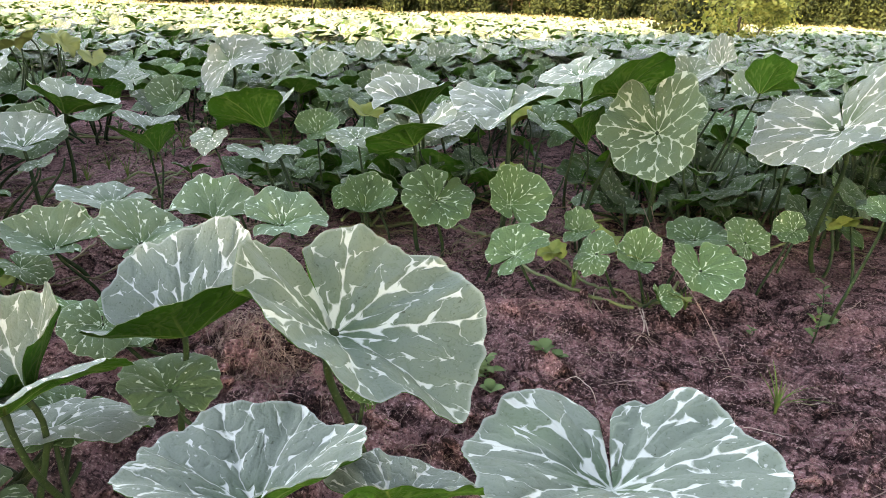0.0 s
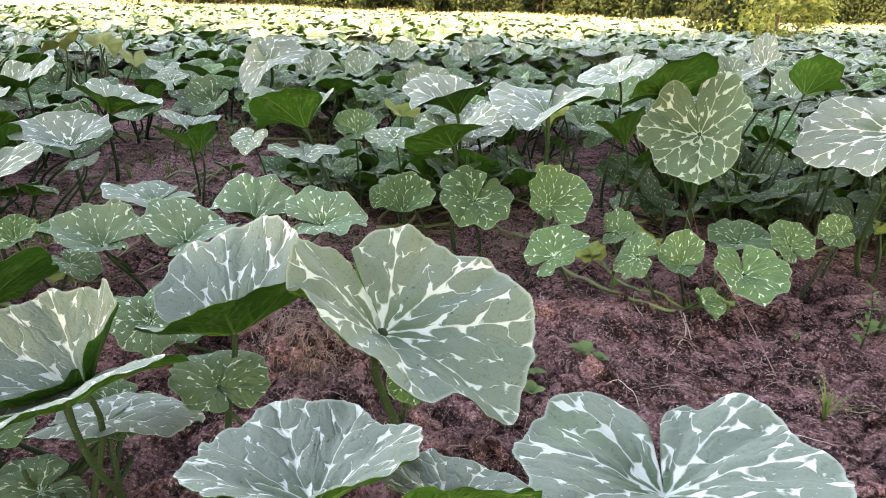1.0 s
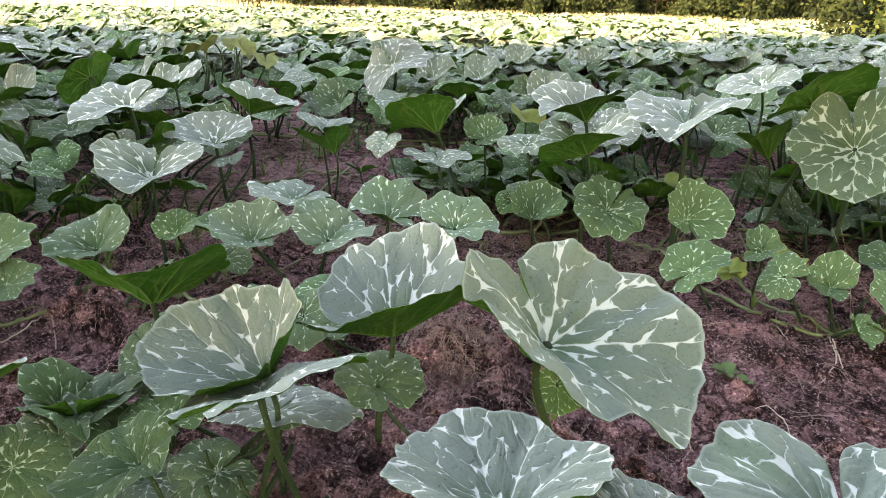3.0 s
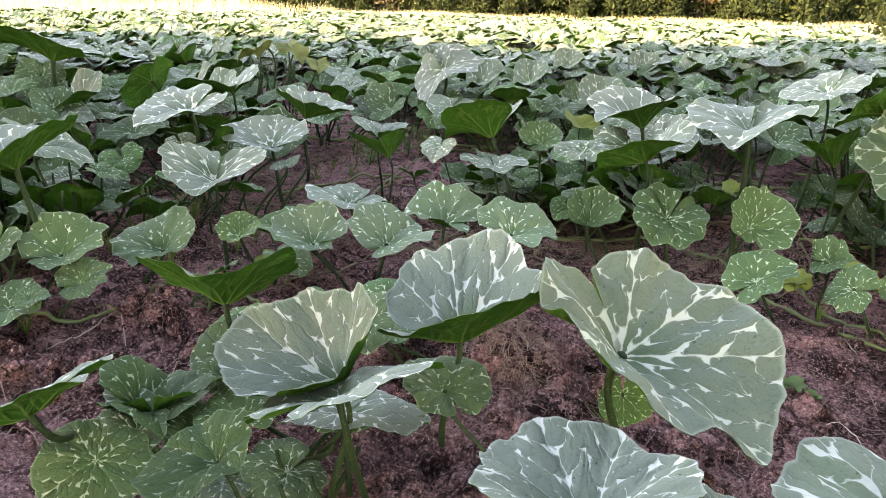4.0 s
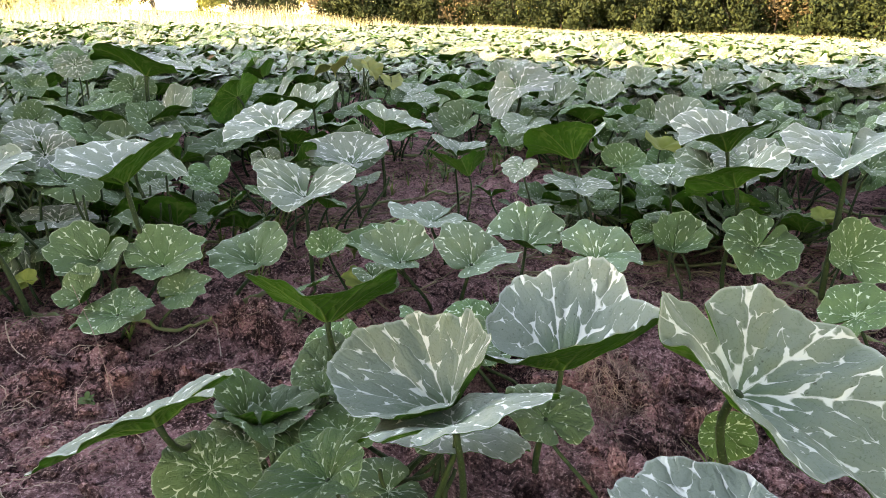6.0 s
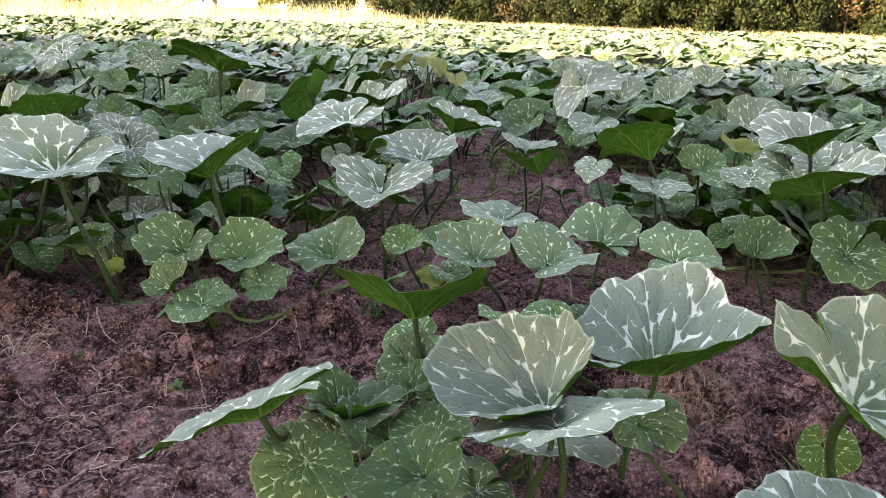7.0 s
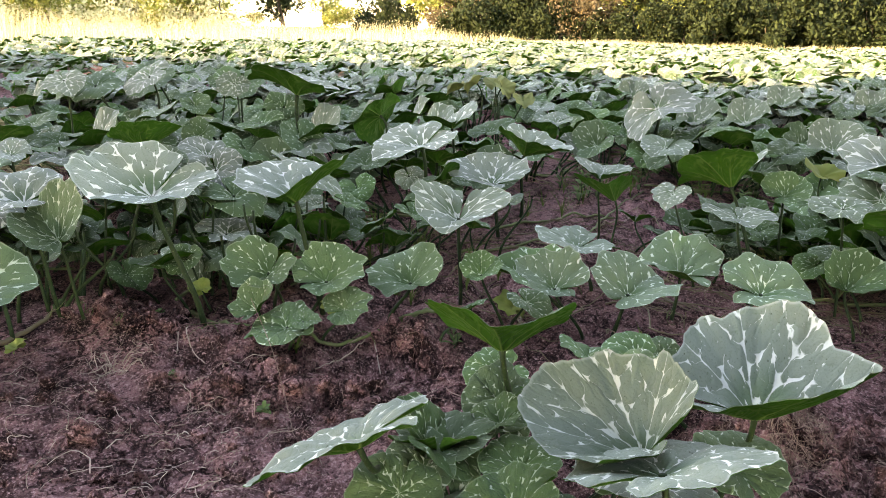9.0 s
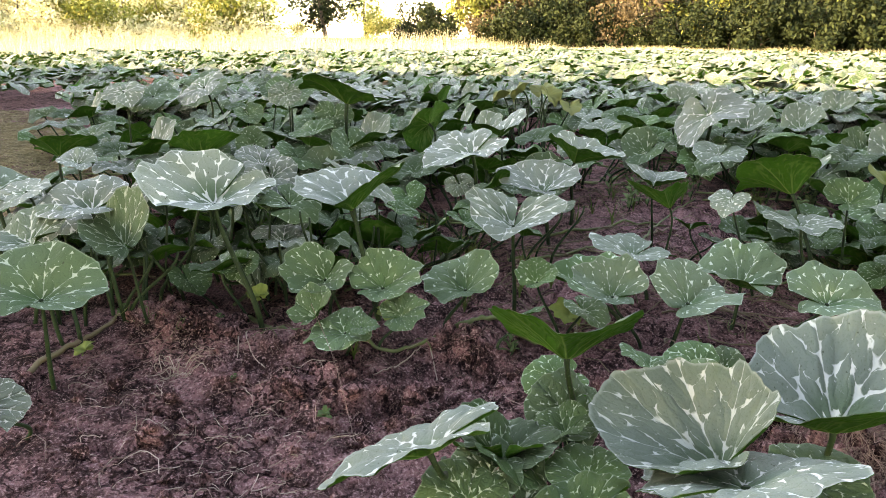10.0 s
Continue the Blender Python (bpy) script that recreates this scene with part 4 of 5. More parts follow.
vine(creeping_plant, [(-1.769, 1.144), (-1.630, 1.091), (-1.494, 1.070), (-1.365, 1.066), (-1.266, 1.092), (-1.209, 1.152), (-1.169, 1.245)], 0.006)
vine(creeping_plant, [(-1.169, 1.245), (-1.100, 1.295), (-0.995, 1.333), (-0.908, 1.285)], 0.007)
vine(side_plant, [(-1.871, 0.554), (-1.901, 0.620), (-1.916, 0.695), (-1.953, 0.806), (-2.024, 0.970)], 0.008, DRY_VINE_MAT)
vine(curled_plant, [(-1.385, 2.299), (-1.302, 2.444), (-1.194, 2.573), (-1.017, 2.744)], 0.006)
vine(curled_plant, [(-1.067, 2.303), (-1.028, 2.424), (-1.039, 2.740), (-0.998, 3.219)], 0.005)
vine(tall_plant, [(0.630, 2.604), (0.777, 2.422), (1.021, 2.357), (1.308, 2.449)], 0.006)
vine(veined_plant, [(0.160, 2.923), (0.319, 3.060), (0.472, 3.061), (0.690, 3.004)], 0.006)
vine(round_plant, [(0.174, 2.030), (0.239, 2.174), (0.259, 2.288)], 0.004)
vine(low_plant, [(-1.358, 1.954), (-1.216, 2.121), (-1.089, 2.371)], 0.006)

# ---- the field behind ----
HEALTHY = "sprawling pumpkin plant with silver-blotched leaves on bare soil"


def sunward(rng):
    """A heading: most leaves lean to the side that the daylight comes from."""
    return rng.normal(165, 45) if rng.rand() < 0.72 else rng.uniform(0, 360)


def proto_plant(seed, count, spread, tall, greys=(0.0, 0.1, 0.3, 0.75), small=0.065, big=0.15):
    """One plant of the field, with leaves on stalks all round."""
    rng = np.random.RandomState(seed)
    ob = new("pumpkin_plant")
    tagged(ob, HEALTHY, "pumpkin plant", "pumpkin plants in the field")
    for k in range(count):
        a, r = k * 2.4 + rng.uniform(-0.4, 0.4), spread * math.sqrt((k + 0.5) / count)
        x, y = r * math.cos(a), r * math.sin(a)
        z = tall * rng.uniform(0.55, 1.0) * (1 - 0.35 * r / spread)
        size = rng.uniform(small, big)
        v, f, m, at = leaf_shape(seed * 31 + k, 7, 40, cup=rng.uniform(0, 0.35), fold=rng.uniform(-0.1, 0.5), asym=rng.uniform(-0.7, 0.7), wave=rng.uniform(0.05, 0.14), droop=rng.uniform(0.05, 0.35))
        blade = mesh_object("leaf", v * size, f, LEAF_MATS, ob, m, True, at)
        blade.matrix_basis = Matrix.Translation((x, y, z)) @ turn(sunward(rng), rng.uniform(-32, 44), rng.uniform(-28, 28))
        grey = float(rng.choice(greys))
        blade.color = (grey, 0.12 + 0.45 * grey, float(rng.uniform(0.30, 0.60)), 1)
        inv = blade.matrix_basis.inverted()
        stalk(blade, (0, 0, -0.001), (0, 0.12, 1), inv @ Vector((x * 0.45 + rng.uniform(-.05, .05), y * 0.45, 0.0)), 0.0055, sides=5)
    for k in range(2):
        a = rng.uniform(0, 6.28)
        pts = [(spread * 0.9 * s * math.cos(a + 0.5 * s), spread * 0.9 * s * math.sin(a + 0.5 * s), 0.012 + 0.01 * math.sin(9 * s)) for s in (-1, -0.5, 0, 0.5, 1)]
        v, f = tube(smooth_line(pts, 5), [0.005] * 21, 6)
        mesh_object("vine", v, f, [VINE_MAT], ob)
    return ob


def in_view(x, y, margin=4):
    a = math.degrees(math.atan2(-x, y))
    return -36 - margin < a < 66 + margin


BARE = [(-3.5, 1.55, 0.40), (-4.2, 1.9, 0.45), (-5.0, 2.3, 0.5), (-5.9, 2.75, 0.6), (-6.9, 3.2, 0.7), (-1.25, 2.80, 0.34), (-2.65, 2.3, 0.2), (-2.16, 3.84, 0.35), (-1.03, 3.5, 0.3), (-1.15, 3.1, 0.32), (-0.6, 2.95, 0.25)]


def build_mid_field():
    rng = np.random.RandomState(8)
    protos = [proto_plant(s, n, sp, h) for s, n, sp, h in ((3, 12, 0.36, 0.32), (4, 11, 0.32, 0.36), (5, 13, 0.40, 0.28), (6, 10, 0.30, 0.25), (7, 9, 0.26, 0.46))]
    used = set()
    for i, gy in enumerate(np.arange(1.25, 6.6, 0.50)):
        for gx in np.arange(-9.0, 6.5, 0.52):
            x, y = gx + rng.uniform(-0.15, 0.15) + 0.26 * (i % 2), gy + rng.uniform(-0.15, 0.15)
            near = 2.7 if x > 0.35 else 2.5 if x < -2.0 else 2.75
            if not in_view(x, y) or math.hypot(x, y) > 5.7 or math.hypot(x + 0.2, y) < near:
                continue
            if any(math.hypot(x - bx, y - by) < br for bx, by, br in BARE):
                continue
            k = 4 if math.hypot(x, y) < 3.05 and x > 0 else rng.randint(4)
            m = Matrix.Translation((x, y, ground_z(x, y) - 0.005)) @ Matrix.Rotation(rng.uniform(-0.9, 0.9), 4, "Z")
            if k not in used:
                used.add(k)
                protos[k].matrix_basis = m
            else:
                copy_thing(protos[k], m)


build_mid_field()


def scatter_mesh(name, shapes, places, label, category):
    """Many small leaves joined into one sheet of stuff. places: rows of matrices with the shape's number."""
    V, F, M, A, base = [], [], [], {}, 0
    for k, mat in places:
        v, f, m, at = shapes[k]
        w = v @ np.array(mat.to_3x3()).T + np.array(mat.translation)
        V.append(w), F.append(f + base), M.append(m)
        for key in at:
            A.setdefault(key, []).append(at[key])
        base += len(v)
    V, M = np.concatenate(V), np.concatenate(M)
    faces = np.concatenate(F)
    me = bpy.data.meshes.new(name)
    me.vertices.add(len(V))
    me.vertices.foreach_set("co", V.astype(np.float32).ravel())
    me.loops.add(faces.size)
    me.loops.foreach_set("vertex_index", faces.astype(np.int32).ravel())
    me.polygons.add(len(faces))
    me.polygons.foreach_set("loop_start", np.arange(0, faces.size, faces.shape[1], dtype=np.int32))
    me.polygons.foreach_set("material_index", M.astype(np.int32))
    me.polygons.foreach_set("use_smooth", np.ones(len(faces), bool))
    for key in A:
        me.attributes.new(key, "FLOAT", "POINT").data.foreach_set("value", np.concatenate(A[key]).astype(np.float32))
    me.update()
    me.validate()
    return tagged(new(name, me), label, category, kind="stuff"), me


def tri_shape(seed, rings, segs, **kw):
    """A coarse leaf in triangles, each face of it an island of its own."""
    v, f, m, at = leaf_shape(seed, rings, segs, **kw)
    tris, idx = [], []
    for q, k in zip(f, m):
        tris.append(q[:3]), idx.append(k)
        if len(q) == 4:
            tris.append((q[0], q[2], q[3])), idx.append(k)
    return v, np.array(tris), np.array(idx), at


def build_far_field():
    rng = np.random.RandomState(21)
    shapes = [tri_shape(900 + k, 2, 10, coarse=2, cup=rng.uniform(-0.1, 0.3), fold=rng.uniform(0, 0.4), wave=0.1, droop=rng.uniform(0.1, 0.4)) for k in range(8)]
    places = []
    for _ in range(24000):
        r = 5.4 + 29.6 * rng.rand() ** 1.45
        a = radians(rng.uniform(-40, 70))
        x, y = -r * math.sin(a), r * math.cos(a)
        if y > FIELD_END(x) or any(math.hypot(x - bx, y - by) < br for bx, by, br in BARE):
            continue
        clump = vnoise(np.array([x * 1.3]), np.array([y * 1.3]), 4)[0]
        if clump < 0.22:
            continue
        s = rng.uniform(0.07, 0.135)
        z = ground_z(x, y) + rng.uniform(0.12, 0.24) + 0.13 * clump
        m = Matrix.Translation((x, y, z)) @ turn(sunward(rng), rng.uniform(-20, 42), rng.uniform(-25, 25)) @ Matrix.Scale(s, 4)
        places.append((rng.randint(8), m))
    ob, me = scatter_mesh("pumpkin_field", shapes, places, "dense sunlit pumpkin leaves covering the far field", "pumpkin plants")
    for m in FAR_MATS:
        me.materials.append(m)


def FIELD_END(x):
    """Where the beds end and the rough grass begins."""
    return 30.0 + 0.15 * x if x > -13 else 26.0 + 2.2 * (x + 13)


build_far_field()


def blade_mesh(name, places, mat, label, category, width=0.006, lean=0.5, seed=1, joints=3):
    """Many grass blades: rows of x, y, z, height."""
    rng = np.random.RandomState(seed)
    V, F = [], []
    for x, y, z, h in places:
        a, b = rng.uniform(0, 6.28), rng.uniform(0.2, 1.0) * lean * h
        wx, wy = -math.sin(a) * width, math.cos(a) * width
        base = len(V)
        for k in range(joints + 1):
            t = k / joints
            px, py, pz = x + math.cos(a) * b * t * t, y + math.sin(a) * b * t * t, z + h * t * (1 - 0.15 * t)
            w = 1 - t * 0.92
            V += [(px - wx * w, py - wy * w, pz), (px + wx * w, py + wy * w, pz)]
        for k in range(joints):
            i = base + 2 * k
            F.append((i, i + 1, i + 3, i + 2))
    ob = mesh_object(name, V, F, [mat])
    return tagged(ob, label, category, kind="stuff")


# ---- trees ----


def crown_mesh(name, centres, count, size, mat, parent, seed):
    """A crown of many small leaves gathered in uneven clumps. centres: x, y, z, radius of each clump."""
    rng = np.random.RandomState(seed)
    w = np.array([c[3] ** 2 for c in centres])
    pick = rng.choice(len(centres), count, p=w / w.sum())
    V, F = [], []
    for k in pick:
        cx, cy, cz, cr = centres[k]
        d = rng.normal(size=3)
        d /= np.linalg.norm(d)
        p = np.array((cx, cy, cz)) + d * cr * rng.uniform(0.45, 1.05)
        u = rng.normal(size=3)
        u /= np.linalg.norm(u)
        q = np.cross(u, rng.normal(size=3))
        q /= np.linalg.norm(q)
        s = size * rng.uniform(0.6, 1.4)
        b = len(V)
        V += [p - u * s, p + q * s * 0.5, p + u * s, p - q * s * 0.5]
        F.append((b, b + 1, b + 2, b + 3))
    return mesh_object(name, V, F, [mat], parent, smooth=False)


def tree(x, y, tall, wide, mat, seed, label, leaves=2600, size=0.11, clear=0.25, kind_name="tree"):
    rng = np.random.RandomState(seed)
    ob = new(kind_name)
    ob.location = (x, y, ground_z(x, y))
    tagged(ob, label, "tree" if kind_name == "tree" else "bush")
    bend = [(rng.uniform(-0.03, 0.03) * tall * k, rng.uniform(-0.03, 0.03) * tall * k, tall * 0.85 * k / 4 - 0.05) for k in range(5)]
    line = smooth_line(bend, 4)
    v, f = tube(line, [0.022 * tall * (1.1 - 0.95 * i / len(line)) for i in range(len(line))], 8)
    mesh_object("trunk", v, f, [BARK_MAT], ob)
    centres = []
    for k in range(9):
        h = tall * rng.uniform(clear, 0.9)
        a = k * 2.4 + rng.uniform(-0.4, 0.4)
        reach = wide * (1 - 0.5 * abs(h / tall - 0.5)) * rng.uniform(0.5, 1.0)
        start = line[min(int(h / tall * len(line) * 0.85), len(line) - 1)]
        end = Vector((math.cos(a) * reach, math.sin(a) * reach, h + 0.12 * tall * rng.uniform(0.2, 1)))
        v, f = tube(bezier(start, start + Vector((0, 0, 0.05 * tall)), (start + end) * 0.5 + Vector((0, 0, 0.03 * tall)), end, 6), [0.007 * tall * (1 - 0.13 * i) for i in range(7)], 5)
        mesh_object("limb", v, f, [BARK_MAT], ob)
        for j in range(3):
            p = start + (end - start) * (0.45 + 0.3 * j)
            centres.append((p.x + rng.uniform(-.3, .3), p.y + rng.uniform(-.3, .3), p.z + rng.uniform(-.2, .3), wide * rng.uniform(0.22, 0.42)))
    crown_mesh("crown", centres, leaves, size, mat, ob, seed)
    return ob


def build_trees():
    rng = np.random.RandomState(5)
    kinds = [
        tree(0, 0, 7.0, 2.4, SHADED_TREE_MAT, 1, "leafy green tree at the field's edge, darkened for shade", 2600, 0.14),
        tree(0, 0, 6.0, 2.2, SUNLIT_TREE_MAT, 2, "tree at the field's edge, painted sunlit yellow", 2800, 0.10),
        tree(0, 0, 3.4, 2.0, SHADED_TREE_MAT, 3, "low dense green bush at the field's edge, darkened for shade", 2600, 0.125, 0.05, "bush"),
        tree(0, 0, 2.6, 1.8, SUNLIT_TREE_MAT, 4, "low bush at the field's edge, painted sunlit yellow-green", 2800, 0.085, 0.05, "bush"),
        tree(0, 0, 6.5, 2.6, GLARE_TREE_MAT, 5, "tree beyond the tall grass, painted pale for sun glare", 2800, 0.10),
        tree(0, 0, 2.8, 2.0, GLARE_TREE_MAT, 6, "bush beyond the tall grass, painted pale for sun glare", 2800, 0.085, 0.05, "bush"),
        tree(0, 0, 3.2, 1.7, RUST_TREE_MAT, 7, "rust-brown half-bare bush at the field's edge", 2000, 0.10, 0.1, "bush"),
    ]
    first = set()

    def put(k, x, y, s):
        m = Matrix.Translation((x, y, ground_z(x, y))) @ Matrix.Rotation(rng.uniform(0, 6.28), 4, "Z") @ Matrix.Scale(s, 4)
        if k in first:
            c = copy_thing(kinds[k], m)
        else:
            first.add(k)
            c = kinds[k]
            c.matrix_basis = m
        c.scale = (s, s, s * rng.uniform(0.9, 1.15))
        return c

    # the hedge across the field's far end: low front bushes painted shade-dark, taller trees behind painted sunlit
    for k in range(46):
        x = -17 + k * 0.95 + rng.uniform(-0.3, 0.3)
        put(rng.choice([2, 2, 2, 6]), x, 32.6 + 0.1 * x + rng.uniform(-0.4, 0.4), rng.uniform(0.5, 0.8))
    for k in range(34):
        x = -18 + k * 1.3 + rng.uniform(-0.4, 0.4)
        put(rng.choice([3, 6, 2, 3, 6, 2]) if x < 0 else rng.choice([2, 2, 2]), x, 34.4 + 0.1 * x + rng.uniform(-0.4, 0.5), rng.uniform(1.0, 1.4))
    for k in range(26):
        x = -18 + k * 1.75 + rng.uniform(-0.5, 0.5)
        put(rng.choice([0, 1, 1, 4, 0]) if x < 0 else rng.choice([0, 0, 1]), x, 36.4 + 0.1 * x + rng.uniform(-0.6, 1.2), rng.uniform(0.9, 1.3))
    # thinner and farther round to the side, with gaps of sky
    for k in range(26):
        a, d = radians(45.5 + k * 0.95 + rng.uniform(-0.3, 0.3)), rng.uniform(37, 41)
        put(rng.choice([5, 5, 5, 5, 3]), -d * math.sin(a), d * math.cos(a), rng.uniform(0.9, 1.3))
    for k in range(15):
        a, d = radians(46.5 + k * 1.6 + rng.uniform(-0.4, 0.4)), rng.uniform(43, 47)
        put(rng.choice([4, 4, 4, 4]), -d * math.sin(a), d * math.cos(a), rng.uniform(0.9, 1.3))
    for a, d, k, s in ((40.6, 44, 0, 0.95), (37.6, 45, 1, 0.9), (36.9, 43, 3, 0.8), (33.2, 44, 2, 0.75), (31.6, 42, 2, 0.85), (34.6, 46, 2, 0.6), (43.2, 45, 3, 0.55)):
        put(k, -d * math.sin(radians(a)), d * math.cos(radians(a)), s)
    # lone bushes in the field's right corner
    put(3, 5.35, 13.2, 0.62)
    put(2, 4.9, 14.3, 0.45)
    put(3, 5.9, 13.6, 0.42)
    # unseen trees added behind the walker, between the low sun and the near beds
    shade = tree(-20, -12, 9.0, 3.0, SHADED_TREE_MAT, 9, "unseen tall dense tree added to shade the near beds", 3000, 0.28, 0.12)
    for row in range(2):
        for k in range(17):
            f = k / 16
            x, y = -30 + 25.5 * f - 0.9 * row, -16 + 10.2 * f - 1.5 * row
            m = Matrix.Translation((x + rng.uniform(-0.4, 0.4), y + rng.uniform(-0.4, 0.4), 0)) @ Matrix.Rotation(rng.uniform(0, 6.28), 4, "Z")
            copy_thing(shade, m).scale = (1, 1, rng.uniform(0.92, 1.1) * (1.55 if k > 10 else 1.0))
    # more unseen trees, added behind and at the right to cut stray light
    for x, y in ((-3.4, -8.0), (-1.8, -9.4), (5.3, 1.2), (4.6, -0.8), (7.2, 1.6), (7.8, -0.6), (7.0, -2.8), (6.0, -5.0), (4.2, -6.6), (9.0, 3.0), (6.2, 3.4), (6.8, 5.6), (8.2, 8.4)):
        copy_thing(shade, Matrix.Translation((x, y, 0)) @ Matrix.Rotation(rng.uniform(0, 6.28), 4, "Z")).scale = (1, 1, 2.0 if x > 0 else 1.35)


build_trees()


def build_rough_grass():
    rng = np.random.RandomState(31)
    rows = []
    for _ in range(52000):
        x = rng.uniform(-60, 25)
        y0 = FIELD_END(x)
        y = y0 + rng.rand() ** 1.5 * (3.2 if x > -13 else 18) + rng.uniform(-0.3, 0.3)
        if not in_view(x, y):
            continue
        rows.append((x, y, ground_z(x, y) - 0.02, (rng.uniform(0.4, 0.95) + 0.6 * float(vnoise(np.array([x * 0.6]), np.array([y * 0.6]), 9)[0])) * (0.42 + 0.58 * min(1.0, max(0.0, (-x - 12.0) / 4.0)))))
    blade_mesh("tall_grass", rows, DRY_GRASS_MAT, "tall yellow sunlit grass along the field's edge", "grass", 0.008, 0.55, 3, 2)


build_rough_grass()

# ---- leaves behind and between those in front ----


def fill(plant, n, xs, ys, zs, seed, greys=(0.2, 0.6, 1.0), sizes=(0.09, 0.15), tone=1.0):
    """More leaves of a plant, held at about one height over its crowded stalks."""
    rng = np.random.RandomState(seed)
    for k in range(n):
        x, y, z = rng.uniform(*xs), rng.uniform(*ys), rng.uniform(*zs)
        grey = float(rng.choice(greys))
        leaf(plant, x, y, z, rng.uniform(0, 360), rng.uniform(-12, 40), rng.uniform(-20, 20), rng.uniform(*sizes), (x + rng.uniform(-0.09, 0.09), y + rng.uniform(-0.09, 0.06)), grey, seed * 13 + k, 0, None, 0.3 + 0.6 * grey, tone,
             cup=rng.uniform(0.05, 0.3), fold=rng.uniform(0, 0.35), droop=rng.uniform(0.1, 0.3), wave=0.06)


# tones below 1 paint the deep canopy shade into these leaves
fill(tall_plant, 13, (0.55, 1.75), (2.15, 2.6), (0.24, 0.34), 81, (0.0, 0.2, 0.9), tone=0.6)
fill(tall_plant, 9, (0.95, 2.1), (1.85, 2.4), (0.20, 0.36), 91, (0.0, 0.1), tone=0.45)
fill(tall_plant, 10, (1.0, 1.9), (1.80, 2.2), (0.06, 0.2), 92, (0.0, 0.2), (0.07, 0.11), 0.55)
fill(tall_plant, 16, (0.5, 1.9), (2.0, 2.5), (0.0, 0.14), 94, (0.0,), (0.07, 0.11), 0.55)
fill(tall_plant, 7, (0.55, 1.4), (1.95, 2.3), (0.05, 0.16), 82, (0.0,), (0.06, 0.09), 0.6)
fill(veined_plant, 5, (-0.3, 0.5), (2.45, 2.75), (0.16, 0.26), 83)
fill(veined_plant, 4, (-0.3, 0.4), (2.0, 2.2), (0.03, 0.12), 84, (0.0, 0.2), (0.06, 0.09))
fill(silver_plant, 9, (-2.15, -1.65), (1.2, 1.6), (0.16, 0.28), 85)
fill(silver_plant, 6, (-2.05, -1.6), (1.02, 1.4), (0.0, 0.10), 86, (0.0, 0.1), (0.05, 0.08))
fill(side_plant, 7, (-2.35, -1.95), (0.75, 1.15), (0.12, 0.28), 87)
fill(dense_plant, 14, (-3.1, -2.3), (1.75, 2.5), (0.15, 0.32), 88, (0.1, 0.4, 0.9))
fill(mottled_plant, 12, (-0.82, -0.46), (0.60, 0.86), (0.0, 0.09), 97, (0.1, 0.3, 0.6), (0.06, 0.095), 0.95)
fill(edge_plant, 10, (-1.75, -1.1), (1.6, 2.1), (0.03, 0.14), 98, (0.0, 0.2, 0.6), (0.05, 0.09), 0.9)
fill(curled_plant, 8, (-0.9, -0.2), (2.0, 2.4), (0.02, 0.12), 99, (0.0, 0.2), (0.05, 0.08), 0.8)
fill(creeping_plant, 9, (-0.98, -0.52), (1.10, 1.40), (0.0, 0.07), 96, (0.1, 0.3), (0.05, 0.085), 1.2)


def stalks(plant, n, xs, ys, tall, seed):
    """Leaf stalks that stand close together under the canopy, each with its own small leaf hidden above."""
    rng = np.random.RandomState(seed)
    for k in range(n):
        x, y, h = rng.uniform(*xs), rng.uniform(*ys), rng.uniform(*tall)
        lean = Vector((rng.uniform(-0.12, 0.12), rng.uniform(-0.08, 0.10), h))
        foot = Vector((x, y, ground_z(x, y) - 0.004)) - Vector(plant.location)
        line = bezier(foot, foot + Vector((0, 0, h * 0.4)), foot + lean - Vector((0, 0, h * 0.3)), foot + lean, 7)
        v, f = tube(line, [0.0052 - 0.0003 * i for i in range(8)], 7, 0.08)
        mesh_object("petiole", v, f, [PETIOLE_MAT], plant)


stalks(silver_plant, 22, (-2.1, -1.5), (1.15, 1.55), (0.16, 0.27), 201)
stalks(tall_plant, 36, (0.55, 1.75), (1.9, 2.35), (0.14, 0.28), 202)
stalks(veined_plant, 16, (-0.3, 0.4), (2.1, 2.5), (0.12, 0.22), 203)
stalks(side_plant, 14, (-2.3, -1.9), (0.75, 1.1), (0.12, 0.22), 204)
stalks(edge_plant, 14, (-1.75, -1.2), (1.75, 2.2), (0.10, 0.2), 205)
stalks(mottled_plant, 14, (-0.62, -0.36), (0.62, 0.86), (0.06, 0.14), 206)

# ---- low growth between the plants ----


def build_undergrowth():
    rng = np.random.RandomState(41)
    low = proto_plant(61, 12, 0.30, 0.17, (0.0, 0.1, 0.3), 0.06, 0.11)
    # canopy shade put into the leaf colour
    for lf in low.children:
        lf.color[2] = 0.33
    tagged(low, "low pumpkin shoot under the canopy, leaves darkened for its shade")
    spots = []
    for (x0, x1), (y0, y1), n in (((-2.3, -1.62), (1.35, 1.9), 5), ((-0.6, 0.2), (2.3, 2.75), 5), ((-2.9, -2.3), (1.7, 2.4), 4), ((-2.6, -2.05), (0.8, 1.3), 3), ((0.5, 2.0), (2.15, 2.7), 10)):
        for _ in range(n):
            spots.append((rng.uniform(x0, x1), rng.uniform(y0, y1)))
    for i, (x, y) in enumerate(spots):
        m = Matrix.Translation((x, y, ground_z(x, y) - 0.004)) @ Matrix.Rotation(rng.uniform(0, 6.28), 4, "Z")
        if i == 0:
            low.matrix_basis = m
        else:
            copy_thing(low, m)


build_undergrowth()


